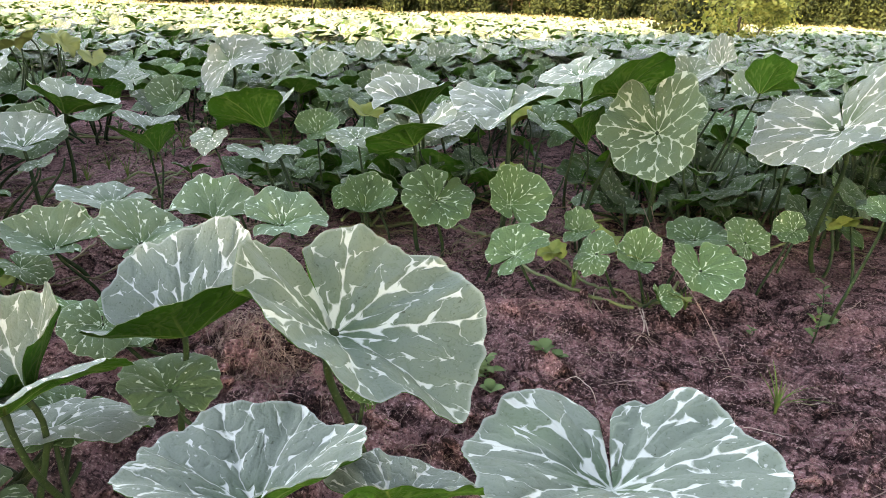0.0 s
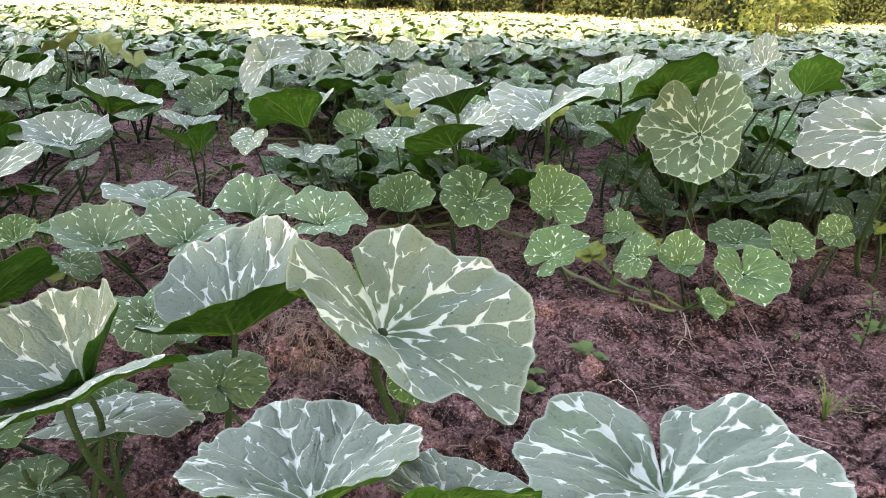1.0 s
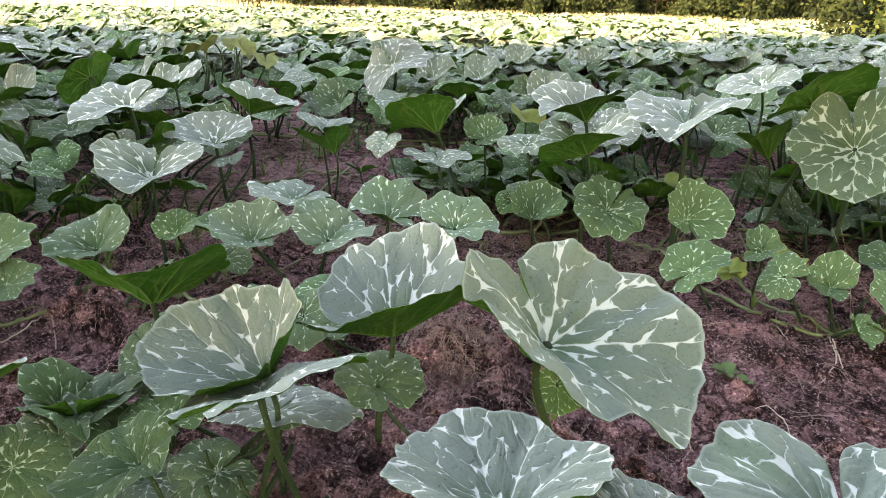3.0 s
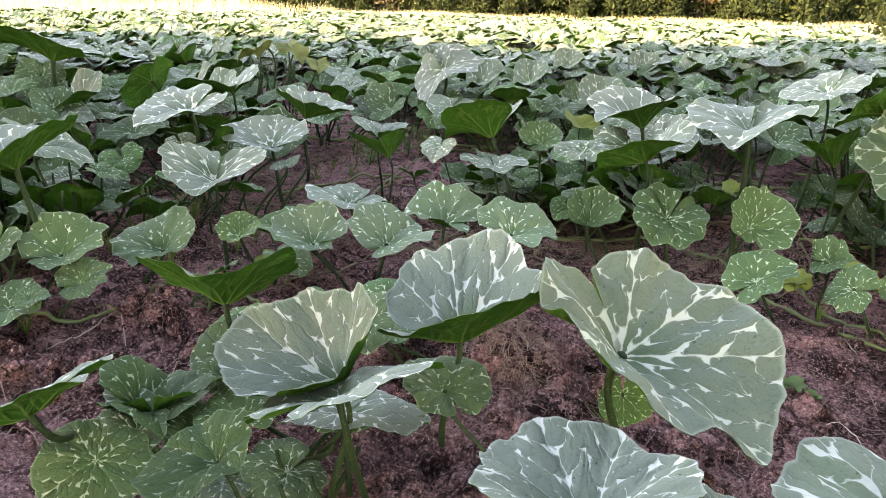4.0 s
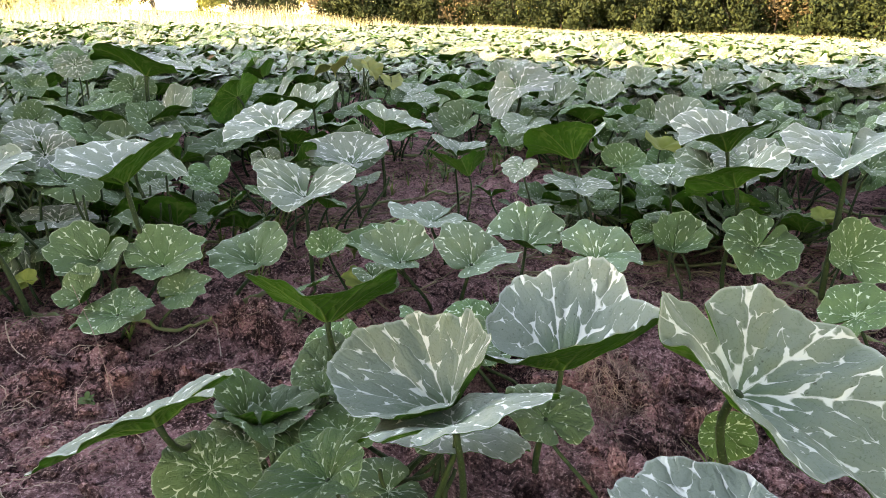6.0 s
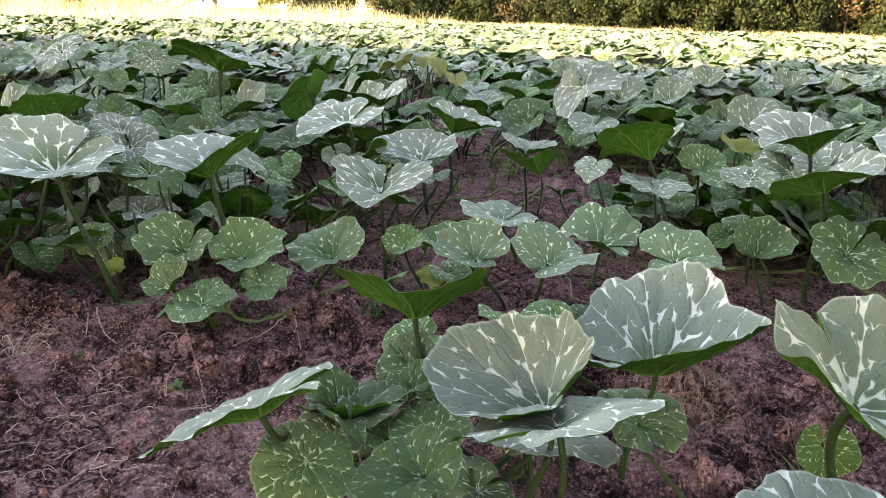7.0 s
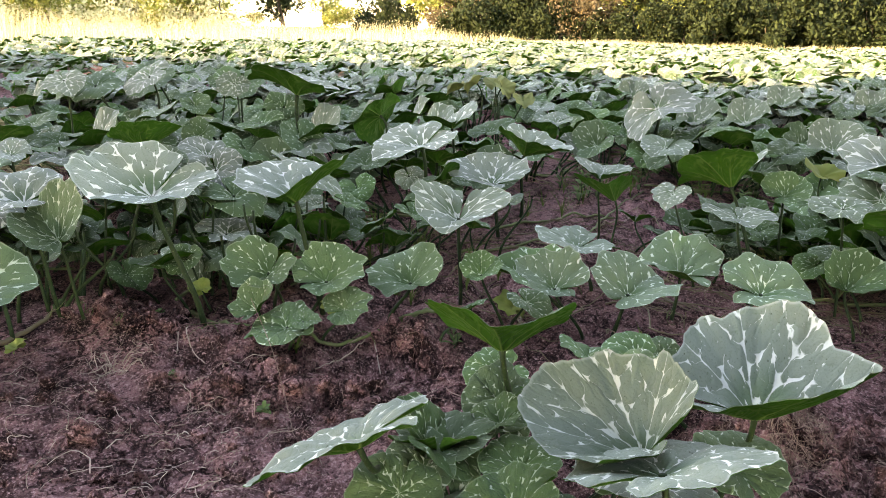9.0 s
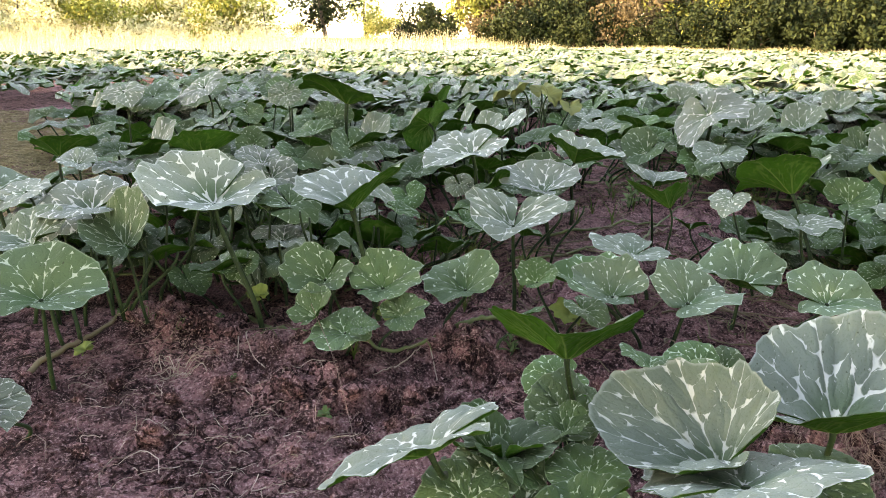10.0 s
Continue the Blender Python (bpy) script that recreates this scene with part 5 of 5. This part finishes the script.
def yellow_plant(x, y):
    """A plant with tall pale yellow leaves on bare stalks."""
    ob = plant_at(x, y, "tall pumpkin plant with pale yellowing upright leaves")
    rng = np.random.RandomState(12)
    for k, (dx, dy, z, head, tip, size) in enumerate(((-0.03, 0.0, 0.37, 100, 40, 0.085), (0.13, 0.02, 0.35, 250, 45, 0.08), (0.26, 0.05, 0.28, 210, 30, 0.075), (-0.18, 0.05, 0.32, 120, 20, 0.085), (0.05, 0.1, 0.36, 20, -30, 0.08))):
        b = leaf(ob, x + dx, y + dy, z, head, tip, rng.uniform(-10, 10), size, (x + dx * 0.4, y + 0.05), 0.2, 500 + k, 0, 0.005, cup=0.1, fold=0.6, droop=0.25, wave=0.12, lobes=0.14, wobble=0.2)
        b.data.materials.clear()
        b.data.materials.append(PALE_MAT), b.data.materials.append(PALE_MAT)
    for k in range(9):
        a = rng.uniform(0, 6.28)
        fx, fy = x + 0.13 * math.cos(a), y + 0.1 * math.sin(a)
        v, f = tube(bezier(Vector((fx, fy, ground_z(fx, fy))), Vector((fx, fy, 0.12)), Vector((fx * 0.7 + x * 0.3 + 0.03, fy, 0.2)), Vector((fx + rng.uniform(-.06, .06), fy, rng.uniform(0.24, 0.34))), 6), [0.006, 0.006, 0.0055, 0.005, 0.005, 0.0045, 0.004], 6)
        mesh_object("petiole", [p - Vector(ob.location) for p in v], f, [PETIOLE_MAT], ob)


PALE_MAT = plain_material("pale_leaf", (0.112, 0.158, 0.053), (0.210, 0.232, 0.098), scale=12, thin=0.35)
yellow_plant(-2.16, 3.84)
OLD_LEAF_MAT = plain_material("old_yellow_leaf", (0.06, 0.115, 0.016), (0.16, 0.17, 0.036), scale=9, thin=0.25)
for x, y, z, head, tip in ((0.20, 2.62, 0.25, 250, 20), (0.34, 2.70, 0.22, 120, 30), (-0.28, 2.62, 0.22, 30, -20)):
    old = leaf(veined_plant, x, y, z, head, tip, 8, 0.08, (x + 0.03, y + 0.03), 0.0, 640, 0, cup=0.15, fold=0.3, wave=0.1)
    old.data.materials.clear()
    old.data.materials.append(OLD_LEAF_MAT), old.data.materials.append(OLD_LEAF_MAT)


# ---- dry roots and straw on the soil ----


def strands(name, count, long, thick, mat, label, category, seed, spots, wild=0.6, lift=0.002, n=6):
    """Thin curved strands that lie on the soil. spots: centre, spread and share of each patch."""
    rng = np.random.RandomState(seed)
    share = np.array([s[4] for s in spots], float)
    pick = rng.choice(len(spots), count, p=share / share.sum())
    px, py = np.zeros((count, n)), np.zeros((count, n))
    for i, k in enumerate(pick):
        cx, cy, sx, sy, _ = spots[k]
        x, y, a, bend = cx + rng.uniform(-1, 1) * sx, cy + rng.uniform(-1, 1) * sy, rng.uniform(0, 6.28), rng.normal() * wild
        step = rng.uniform(*long) / (n - 1)
        for j in range(n):
            px[i, j], py[i, j] = x, y
            x, y, a = x + step * math.cos(a), y + step * math.sin(a), a + bend * 0.35 + rng.normal() * wild * 0.35
    arch = rng.uniform(0, 1, (count, 1)) ** 3 * np.sin(np.linspace(0, math.pi, n))[None, :]
    pz = ground_height(px, py) + lift + arch * 0.02
    radius = rng.uniform(thick[0], thick[1], count)
    V = np.zeros((count, n, 3, 3))
    way = np.arctan2(np.gradient(py, axis=1), np.gradient(px, axis=1))
    for k in range(3):
        b = 2 * math.pi * k / 3 + 0.5
        w = radius[:, None] * np.linspace(1, 0.45, n)[None, :]
        V[:, :, k, 0] = px - np.sin(way) * w * math.cos(b)
        V[:, :, k, 1] = py + np.cos(way) * w * math.cos(b)
        V[:, :, k, 2] = pz + w * math.sin(b)
    i = np.arange(count * n * 3).reshape(count, n, 3)
    F = []
    for k in range(3):
        k2 = (k + 1) % 3
        F.append(np.stack([i[:, :-1, k].ravel(), i[:, 1:, k].ravel(), i[:, 1:, k2].ravel(), i[:, :-1, k2].ravel()], 1))
    ob = mesh_object(name, V.reshape(-1, 3), np.concatenate(F).tolist(), [mat])
    return tagged(ob, label, category, kind="stuff")


OPEN_SOIL = [(-0.30, 1.15, 0.25, 0.20, 3.0), (0.45, 1.20, 0.55, 0.35, 5.0), (0.05, 1.05, 0.35, 0.30, 3.0), (-1.45, 0.72, 0.45, 0.32, 5.0), (-1.10, 0.95, 0.20, 0.25, 1.0), (-0.90, 1.65, 0.5, 0.3, 1.5), (-1.20, 2.30, 0.4, 0.5, 1.5), (0.5, 1.8, 0.8, 0.4, 2.0), (-2.4, 0.7, 0.5, 0.4, 1.0)]
OPEN_SOIL.append((-4.6, 2.1, 1.2, 0.4, 1.5))


def lump_shapes(n, seed, fine=2):
    """A few crumbled lumps of soil of size 1."""
    out = []
    for k in range(n):
        bm = bmesh.new()
        bmesh.ops.create_icosphere(bm, subdivisions=fine, radius=1.0)
        for v in bm.verts:
            d = noise.fractal(v.co * 1.3 + Vector((k * 7.1, seed, 0)), 1.0, 2.0, 4) * 0.55 + noise.noise(v.co * 3.1 + Vector((0, k * 5.3, seed))) * 0.22
            v.co = v.co * (1 + d)
            v.co.z *= 0.72
        bm.verts.ensure_lookup_table()
        out.append((np.array([v.co[:] for v in bm.verts]), np.array([[v.index for v in f.verts] for f in bm.faces])))
        bm.free()
    return out


def lumps(name, count, sizes, spots, label, seed, sink=0.25, fine=2):
    """Loose clods or crumbs scattered on the soil, half sunk in it."""
    rng = np.random.RandomState(seed)
    shapes = lump_shapes(8, seed, fine)
    share = np.array([s[4] for s in spots], float)
    pick = rng.choice(len(spots), count, p=share / share.sum())
    V, F, base = [], [], 0
    for k in pick:
        cx, cy, sx, sy, _ = spots[k]
        x, y = cx + rng.uniform(-1, 1) * sx, cy + rng.uniform(-1, 1) * sy
        r = sizes[0] + (sizes[1] - sizes[0]) * rng.rand() ** 3
        v, f = shapes[rng.randint(8)]
        rot = np.array(Euler(rng.uniform(0, 6.28, 3)).to_matrix())
        w = (v @ rot.T) * r * np.array([1, 1, 0.8])
        V.append(w + np.array([x, y, ground_z(x, y) + r * sink])), F.append(f + base)
        base += len(v)
    ob = mesh_object(name, np.concatenate(V), np.concatenate(F).tolist(), [SOIL_MAT], smooth=False)
    return tagged(ob, label, "soil", kind="stuff")


CLOD_SPOTS = OPEN_SOIL[:5] + [(-1.80, 0.95, 0.22, 0.07, 4.0), (-1.08, 1.2, 0.10, 0.08, 1.5), (-1.15, 0.92, 0.15, 0.08, 1.5), (-0.33, 1.2, 0.14, 0.12, 1.0)]


def clod_pieces(count, sizes, seed):
    """The larger clods, each a piece of the ground."""
    rng = np.random.RandomState(seed)
    meshes = []
    for v, f in lump_shapes(10, seed):
        me = bpy.data.meshes.new("clod")
        me.from_pydata(v.tolist(), [], f.tolist())
        me.materials.append(SOIL_MAT)
        meshes.append(me)
    share = np.array([s[4] for s in CLOD_SPOTS], float)
    for k in rng.choice(len(CLOD_SPOTS), count, p=share / share.sum()):
        cx, cy, sx, sy, _ = CLOD_SPOTS[k]
        x, y = cx + rng.uniform(-1, 1) * sx, cy + rng.uniform(-1, 1) * sy
        r = sizes[0] + (sizes[1] - sizes[0]) * rng.rand() ** 2.5
        ob = new("clod", meshes[rng.randint(10)])
        ob.parent = GROUND
        ob.location = (x, y, ground_z(x, y) + r * 0.2)
        ob.rotation_euler = rng.uniform(0, 6.28, 3)
        ob.scale = (r, r * rng.uniform(0.8, 1.1), r * rng.uniform(0.6, 0.9))


clod_pieces(280, (0.012, 0.036), 71)
lumps("soil_clods", 1500, (0.004, 0.013), CLOD_SPOTS, "small broken clods of reddish-brown soil", 75, fine=1)
lumps("soil_crumbs", 9000, (0.0018, 0.006), OPEN_SOIL[:5], "fine crumbs of reddish-brown soil", 72, fine=1)
strands("dry_roots", 300, (0.04, 0.16), (0.0006, 0.0014), STRAW_MAT, "pale dry roots lying on the soil", "roots", 3, OPEN_SOIL, 0.9)
strands("straw", 2200, (0.012, 0.045), (0.0004, 0.0008), STRAW_MAT, "short dry straw bits strewn over the soil", "straw", 4, OPEN_SOIL, 0.5, n=4)
strands("root_heap", 900, (0.015, 0.055), (0.0005, 0.0011), STRAW_MAT, "tangle of fine dry roots on a soil heap", "roots", 5, [(-0.33, 1.20, 0.10, 0.10, 1.0), (-1.09, 1.20, 0.07, 0.06, 0.06)], 1.0, 0.004)
strands("pale_roots", 110, (0.03, 0.13), (0.0007, 0.0015), PALE_ROOT_MAT, "long pale dry roots left by hoeing", "roots", 13, [(-1.32, 0.62, 0.20, 0.10, 3.0), (-1.55, 0.60, 0.25, 0.12, 2.0), (-1.12, 0.70, 0.12, 0.12, 2.0), (-1.50, 0.84, 0.30, 0.15, 2.0), (0.35, 1.15, 0.5, 0.3, 4.0)], 0.7, n=9)
strands("root_clump", 22, (0.03, 0.08), (0.0008, 0.0016), PALE_ROOT_MAT, "clump of torn pale roots in the soil", "roots", 14, [(-1.60, 0.78, 0.05, 0.03, 1.0)], 0.6, 0.004)
strands("dead_grass", 5200, (0.06, 0.20), (0.0014, 0.0030), DEAD_GRASS_MAT, "flattened dead grass on the bare path", "grass", 15, [(-3.5, 1.55, 0.4, 0.25, 1.0), (-4.2, 1.9, 0.45, 0.3, 1.2), (-5.0, 2.3, 0.5, 0.3, 1.4), (-5.9, 2.75, 0.6, 0.35, 1.4), (-6.9, 3.2, 0.7, 0.4, 1.2)], 0.5, 0.01)
strands("dry_stems", 110, (0.10, 0.40), (0.0020, 0.0040), DRY_VINE_MAT, "dry creeping stems on the soil between the plants", "stems", 16, [(-1.0, 2.35, 0.6, 0.5, 3.0), (-0.9, 1.75, 0.35, 0.2, 1.5), (0.1, 2.15, 0.5, 0.3, 2.0), (-1.3, 3.0, 0.5, 0.3, 1.0)], 0.5, 0.006, 9)
strands("green_litter", 700, (0.04, 0.16), (0.0010, 0.0022), DRY_VINE_MAT, "thin creeping stems and litter under the plants", "stems", 6, [(0.8, 2.2, 0.9, 0.35, 3.0), (-1.9, 1.4, 0.4, 0.35, 1.0), (-0.9, 2.2, 0.8, 0.3, 2.0), (-0.2, 2.0, 0.5, 0.3, 1.5)], 0.7, 0.006)


# ---- weeds and grass ----


def oval(length, width, arch, n=6):
    """A small pointed leaf along +Y."""
    V, F = [], []
    for i in range(n + 1):
        t = i / n
        w = width * math.sin(math.pi * min(1, t * 0.94 + 0.06)) ** 0.8
        z = arch * math.sin(t * 2.2)
        V += [(-w, length * t, z + w * 0.25), (0, length * t, z), (w, length * t, z + w * 0.25)]
    for i in range(n):
        b = 3 * i
        F += [(b, b + 1, b + 4, b + 3), (b + 1, b + 2, b + 5, b + 4)]
    return V, F


def weed(x, y, leaves, length, width, label, stem=0.0, mat=None, seed=1, droop=0.2):
    """A small weed: a rosette, or pairs of leaves up a stem."""
    rng = np.random.RandomState(seed)
    ob = new("weed")
    ob.location = (x, y, ground_z(x, y))
    tagged(ob, label, "weed")
    mat = mat or WEED_MAT
    if stem:
        line = [Vector((0.01 * math.sin(3 * k / 6), 0.006 * k / 6, stem * k / 6 - 0.003)) for k in range(7)]
        v, f = tube(line, [0.0022 - 0.0002 * k for k in range(7)], 6)
        mesh_object("stem", v, f, [PETIOLE_MAT], ob)
    v, f = oval(1, width / length, 0.22)
    for k in range(leaves):
        h = stem * (0.15 + 0.85 * k / max(1, leaves - 1)) if stem else 0.004
        s = length * rng.uniform(0.7, 1.15) * (1 - 0.45 * h / stem if stem else 1)
        lf = mesh_object("leaf", [(a * s, b * s, c * s) for a, b, c in v], f, [mat], ob)
        lf.matrix_basis = Matrix.Translation((0, 0, h)) @ Matrix.Rotation(k * 2.4 + rng.uniform(-0.3, 0.3), 4, "Z") @ Matrix.Rotation(rng.uniform(0.1, 0.7) - droop, 4, "X")
    return ob


def tuft(x, y, blades, tall, label, seed, mat=None, width=0.0022):
    """A tuft of grass: each blade is a bent strip."""
    rng = np.random.RandomState(seed)
    ob = new("grass_tuft")
    ob.location = (x, y, ground_z(x, y))
    tagged(ob, label, "grass")
    for k in range(blades):
        a, h, out = rng.uniform(0, 6.28), tall * rng.uniform(0.45, 1.0), rng.uniform(0.2, 1.0)
        V, F = [], []
        for j in range(6):
            t = j / 5
            w = width * (1 - t) ** 0.6 + 0.0002
            V += [(out * h * t * t, -w, h * t * (1 - 0.3 * t * out) - 0.003), (out * h * t * t, 0, h * t * (1 - 0.3 * t * out) - 0.003 - w * 0.5), (out * h * t * t, w, h * t * (1 - 0.3 * t * out) - 0.003)]
        for j in range(5):
            b = 3 * j
            F += [(b, b + 1, b + 4, b + 3), (b + 1, b + 2, b + 5, b + 4)]
        bl = mesh_object("blade", V, F, [mat or GRASS_MAT], ob)
        bl.rotation_euler = (0, 0, a)
    return ob


weed(0.23, 1.27, 7, 0.032, 0.013, "small flat weed with oval leaves on the soil", seed=2)
weed(0.26, 1.25, 5, 0.026, 0.011, "small flat weed with oval leaves on the soil", seed=3)
weed(0.10, 1.16, 9, 0.045, 0.012, "leafy weed beside the large pumpkin leaf", 0.05, seed=4)
weed(0.11, 1.10, 6, 0.03, 0.012, "small flat weed with oval leaves on the soil", seed=14)
weed(0.87, 1.42, 12, 0.045, 0.010, "upright weed with narrow paired leaves", 0.15, seed=5)
weed(0.92, 1.46, 8, 0.03, 0.012, "small flat weed with oval leaves on the soil", seed=6)
weed(0.72, 1.41, 5, 0.022, 0.008, "tiny seedling on the soil", 0.02, seed=7)
weed(-1.45, 0.80, 9, 0.018, 0.010, "small weed with round thick leaves", 0.02, seed=8)
weed(-1.20, 0.80, 9, 0.026, 0.008, "small weed with narrow leaves", 0.015, seed=9)
weed(-0.99, 1.20, 14, 0.035, 0.006, "feathery weed with fine grey-green leaves", 0.05, seed=10)
weed(-1.74, 1.02, 5, 0.02, 0.008, "tiny seedling on the soil", 0.015, seed=11)
weed(-2.0, 0.92, 9, 0.03, 0.010, "small weed beside the vine", 0.03, seed=12)
tuft(0.62, 1.07, 15, 0.11, "tuft of thin grass on bare soil", 21)
tuft(0.35, 1.61, 12, 0.07, "small tuft of grass under the vine", 22)
tuft(0.60, 1.50, 16, 0.09, "tuft of grass under the vine", 23, width=0.0015)
tuft(0.52, 1.52, 12, 0.07, "small tuft of grass under the vine", 24, width=0.0015)
tuft(-0.62, 1.50, 10, 0.09, "tuft of thin grass between the leaves", 25)
tuft(-1.30, 1.02, 9, 0.06, "small tuft of grass under the vine", 26)
tuft(-0.10, 1.02, 8, 0.09, "tuft of thin grass beside the leaf stalk", 27, width=0.003)
for k in range(16):
    gx, gy = -1.72 + 0.26 * math.sin(k * 2.1), 1.80 + 0.17 * math.cos(k * 1.7)
    tuft(gx, gy, 14, 0.15, "tuft of green grass between the plants", 40 + k, width=0.002)
for k in range(14):
    gx, gy = -1.45 + 0.45 * math.sin(k * 2.3), 3.25 + 0.35 * math.cos(k * 1.9)
    weed(gx, gy, 12, 0.07, 0.013, "leafy weed among the pumpkin plants", 0.14, seed=60 + k)

for k in range(22):
    gx, gy = -0.75 + 0.60 * math.sin(k * 2.7), 2.95 + 0.38 * math.cos(k * 1.9)
    tuft(gx, gy, 12, 0.15, "tuft of green grass between the plants", 80 + k, width=0.0022)
for k in range(12):
    gx, gy = -0.55 + 0.75 * math.sin(k * 2.1), 3.1 + 0.30 * math.cos(k * 1.3)
    weed(gx, gy, 12, 0.06, 0.014, "leafy weed among the pumpkin plants", 0.12, seed=90 + k)
for k in range(10):
    gx, gy = 0.35 + 0.45 * math.sin(k * 2.6), 2.75 + 0.22 * math.cos(k * 1.7)
    tuft(gx, gy, 12, 0.14, "tuft of green grass between the plants", 110 + k, width=0.0022)
for k in range(14):
    gx, gy = -1.45 + 0.35 * math.sin(k * 2.2), 1.62 + 0.20 * math.cos(k * 1.5)
    tuft(gx, gy, 12, 0.12, "tuft of green grass between the plants", 130 + k, width=0.0018)


def stalk_line(name, a, b, r, mat, label, category, sag=0.0):
    """A long dry stalk between two points."""
    a, b = Vector(a), Vector(b)
    mid = (a + b) / 2 + Vector((0.01, 0.0, sag))
    v, f = tube(smooth_line([a, mid, b], 8), [r * (1 - 0.5 * i / 16) for i in range(17)], 5)
    return tagged(mesh_object(name, v, f, [mat]), label, category)


stalk_line("dry_stalk", (0.615, 1.25, ground_z(0.615, 1.25)), (0.52, 1.55, 0.10), 0.0011, STRAW_MAT, "long thin dry grass stalk leaning over the vine", "stalk", 0.01)
stalk_line("dry_stalk", (0.57, 1.85, 0.12), (0.62, 1.70, ground_z(0.62, 1.70)), 0.0010, STRAW_MAT, "thin dry grass stalk leaning on the vine", "stalk")
stalk_line("dry_stalk", (0.60, 1.86, 0.11), (0.62, 1.72, ground_z(0.62, 1.72)), 0.0010, STRAW_MAT, "thin dry grass stalk leaning on the vine", "stalk")
stalk_line("dry_stalk", (-1.13, 0.80, ground_z(-1.13, 0.80)), (-1.34, 0.93, 0.13), 0.0010, STRAW_MAT, "long thin dry grass stalk standing in the soil", "stalk", 0.012)


# ---- tendrils, buds and young shoots of the near plants ----


def tendril(plant, x, y, z, a, loops, r=0.012, thick=0.0009):
    """A thin curl that starts on a vine."""
    pts = []
    for k in range(26):
        t = k / 25
        reach = 0.07 * t
        c = t * loops * 6.28
        pts.append(Vector((x + math.cos(a) * reach + r * t * math.cos(c), y + math.sin(a) * reach + r * t * math.sin(c), z + 0.03 * math.sin(3 * t) + r * 0.6 * math.sin(c))) - Vector(plant.location))
    v, f = tube(pts, [thick * (1.2 - 0.6 * k / 25) for k in range(26)], 5)
    mesh_object("tendril", v, f, [VINE_MAT], plant)


def shoot(plant, x, y, z, head, size, n, seed):
    """The pale folded young leaves at a vine's end."""
    for k in range(n):
        v, f, m, at = leaf_shape(seed + k, 8, 36, cup=0.05, fold=0.35, droop=0.2, wave=0.14, lobes=0.18, wobble=0.25)
        ob = mesh_object("young_leaf", v * size * (1 - 0.2 * k), f, [YOUNG_MAT, YOUNG_MAT], plant, m, True, at)
        ob.matrix_basis = Matrix.Translation(Vector((x, y, z)) - Vector(plant.location)) @ turn(head + 70 * k - 40, -25 + 25 * k, 20 * (k - 1))


shoot(runner_plant, 0.302, 1.664, 0.03, 60, 0.042, 3, 710)
shoot(runner_plant, 0.454, 1.725, 0.05, 150, 0.05, 2, 715)
shoot(runner_plant, 0.477, 1.597, 0.05, 200, 0.06, 2, 718)
shoot(runner_plant, 0.55, 1.457, 0.0, 230, 0.045, 2, 722)
shoot(runner_plant, 1.091, 1.771, 0.1, 300, 0.055, 3, 720)
shoot(runner_plant, 0.266, 2.436, 0.06, 90, 0.05, 3, 726)
shoot(runner_plant, -0.934, 1.418, 0.02, 160, 0.05, 2, 728)
shoot(creeping_plant, -1.69, 1.11, 0.02, 120, 0.034, 2, 760)
shoot(creeping_plant, -1.848, 0.712, -0.02, 60, 0.03, 2, 764)
shoot(creeping_plant, -1.308, 1.176, 0.02, 200, 0.04, 2, 766)
leaf(front_plant, -0.10, 0.99, 0.05, 200, 70, 10, 0.05, (-0.12, 1.0), 0.0, 730, 0, cup=0.1, fold=0.5)
for k, (px, py, pz, pa, pl) in enumerate(((0.46, 1.47, -0.02, 4.2, 1.0), (0.42, 1.50, -0.02, 3.9, 0.6), (0.62, 1.58, 0.02, 0.6, 2.5), (-1.52, 1.00, -0.02, 4.4, 1.5), (-1.15, 1.12, -0.01, 4.0, 1.0))):
    tendril((runner_plant, runner_plant, runner_plant, creeping_plant, creeping_plant)[k], px, py, pz, pa, pl)
for k in range(5):
    tendril(side_plant, -1.95 + 0.05 * k, 0.86 + 0.02 * k, -0.02, 1.0 + k, 2.5 + 0.3 * k)
for k in range(6):
    tendril(low_plant, -0.95 + 0.12 * k, 1.62 + 0.05 * (k % 3), -0.01, 2.0 + k, 2.2)
vine(runner_plant, [(0.49, 1.505), (0.474, 1.397), (0.426, 1.312), (0.389, 1.284)], 0.0016, PALE_ROOT_MAT, "root")
vine(runner_plant, [(0.494, 1.496), (0.478, 1.369)], 0.0016, PALE_ROOT_MAT, "root")
vine(runner_plant, [(0.177, 1.638), (0.168, 1.564), (0.175, 1.53)], 0.0016, PALE_ROOT_MAT, "root")
vine(runner_plant, [(0.428, 1.66), (0.39, 1.547), (0.39, 1.45)], 0.0016, PALE_ROOT_MAT, "root")
vine(creeping_plant, [(-1.649, 1.079), (-1.626, 0.988), (-1.519, 0.873)], 0.0016, PALE_ROOT_MAT, "root")
vine(creeping_plant, [(-1.629, 1.069), (-1.59, 0.972), (-1.515, 0.909), (-1.446, 0.885)], 0.0016, PALE_ROOT_MAT, "root")
vine(creeping_plant, [(-1.203, 1.155), (-1.197, 1.039), (-1.221, 0.986)], 0.0016, PALE_ROOT_MAT, "root")
vine(creeping_plant, [(-1.186, 1.166), (-1.119, 1.088), (-1.056, 1.005)], 0.0016, PALE_ROOT_MAT, "root")
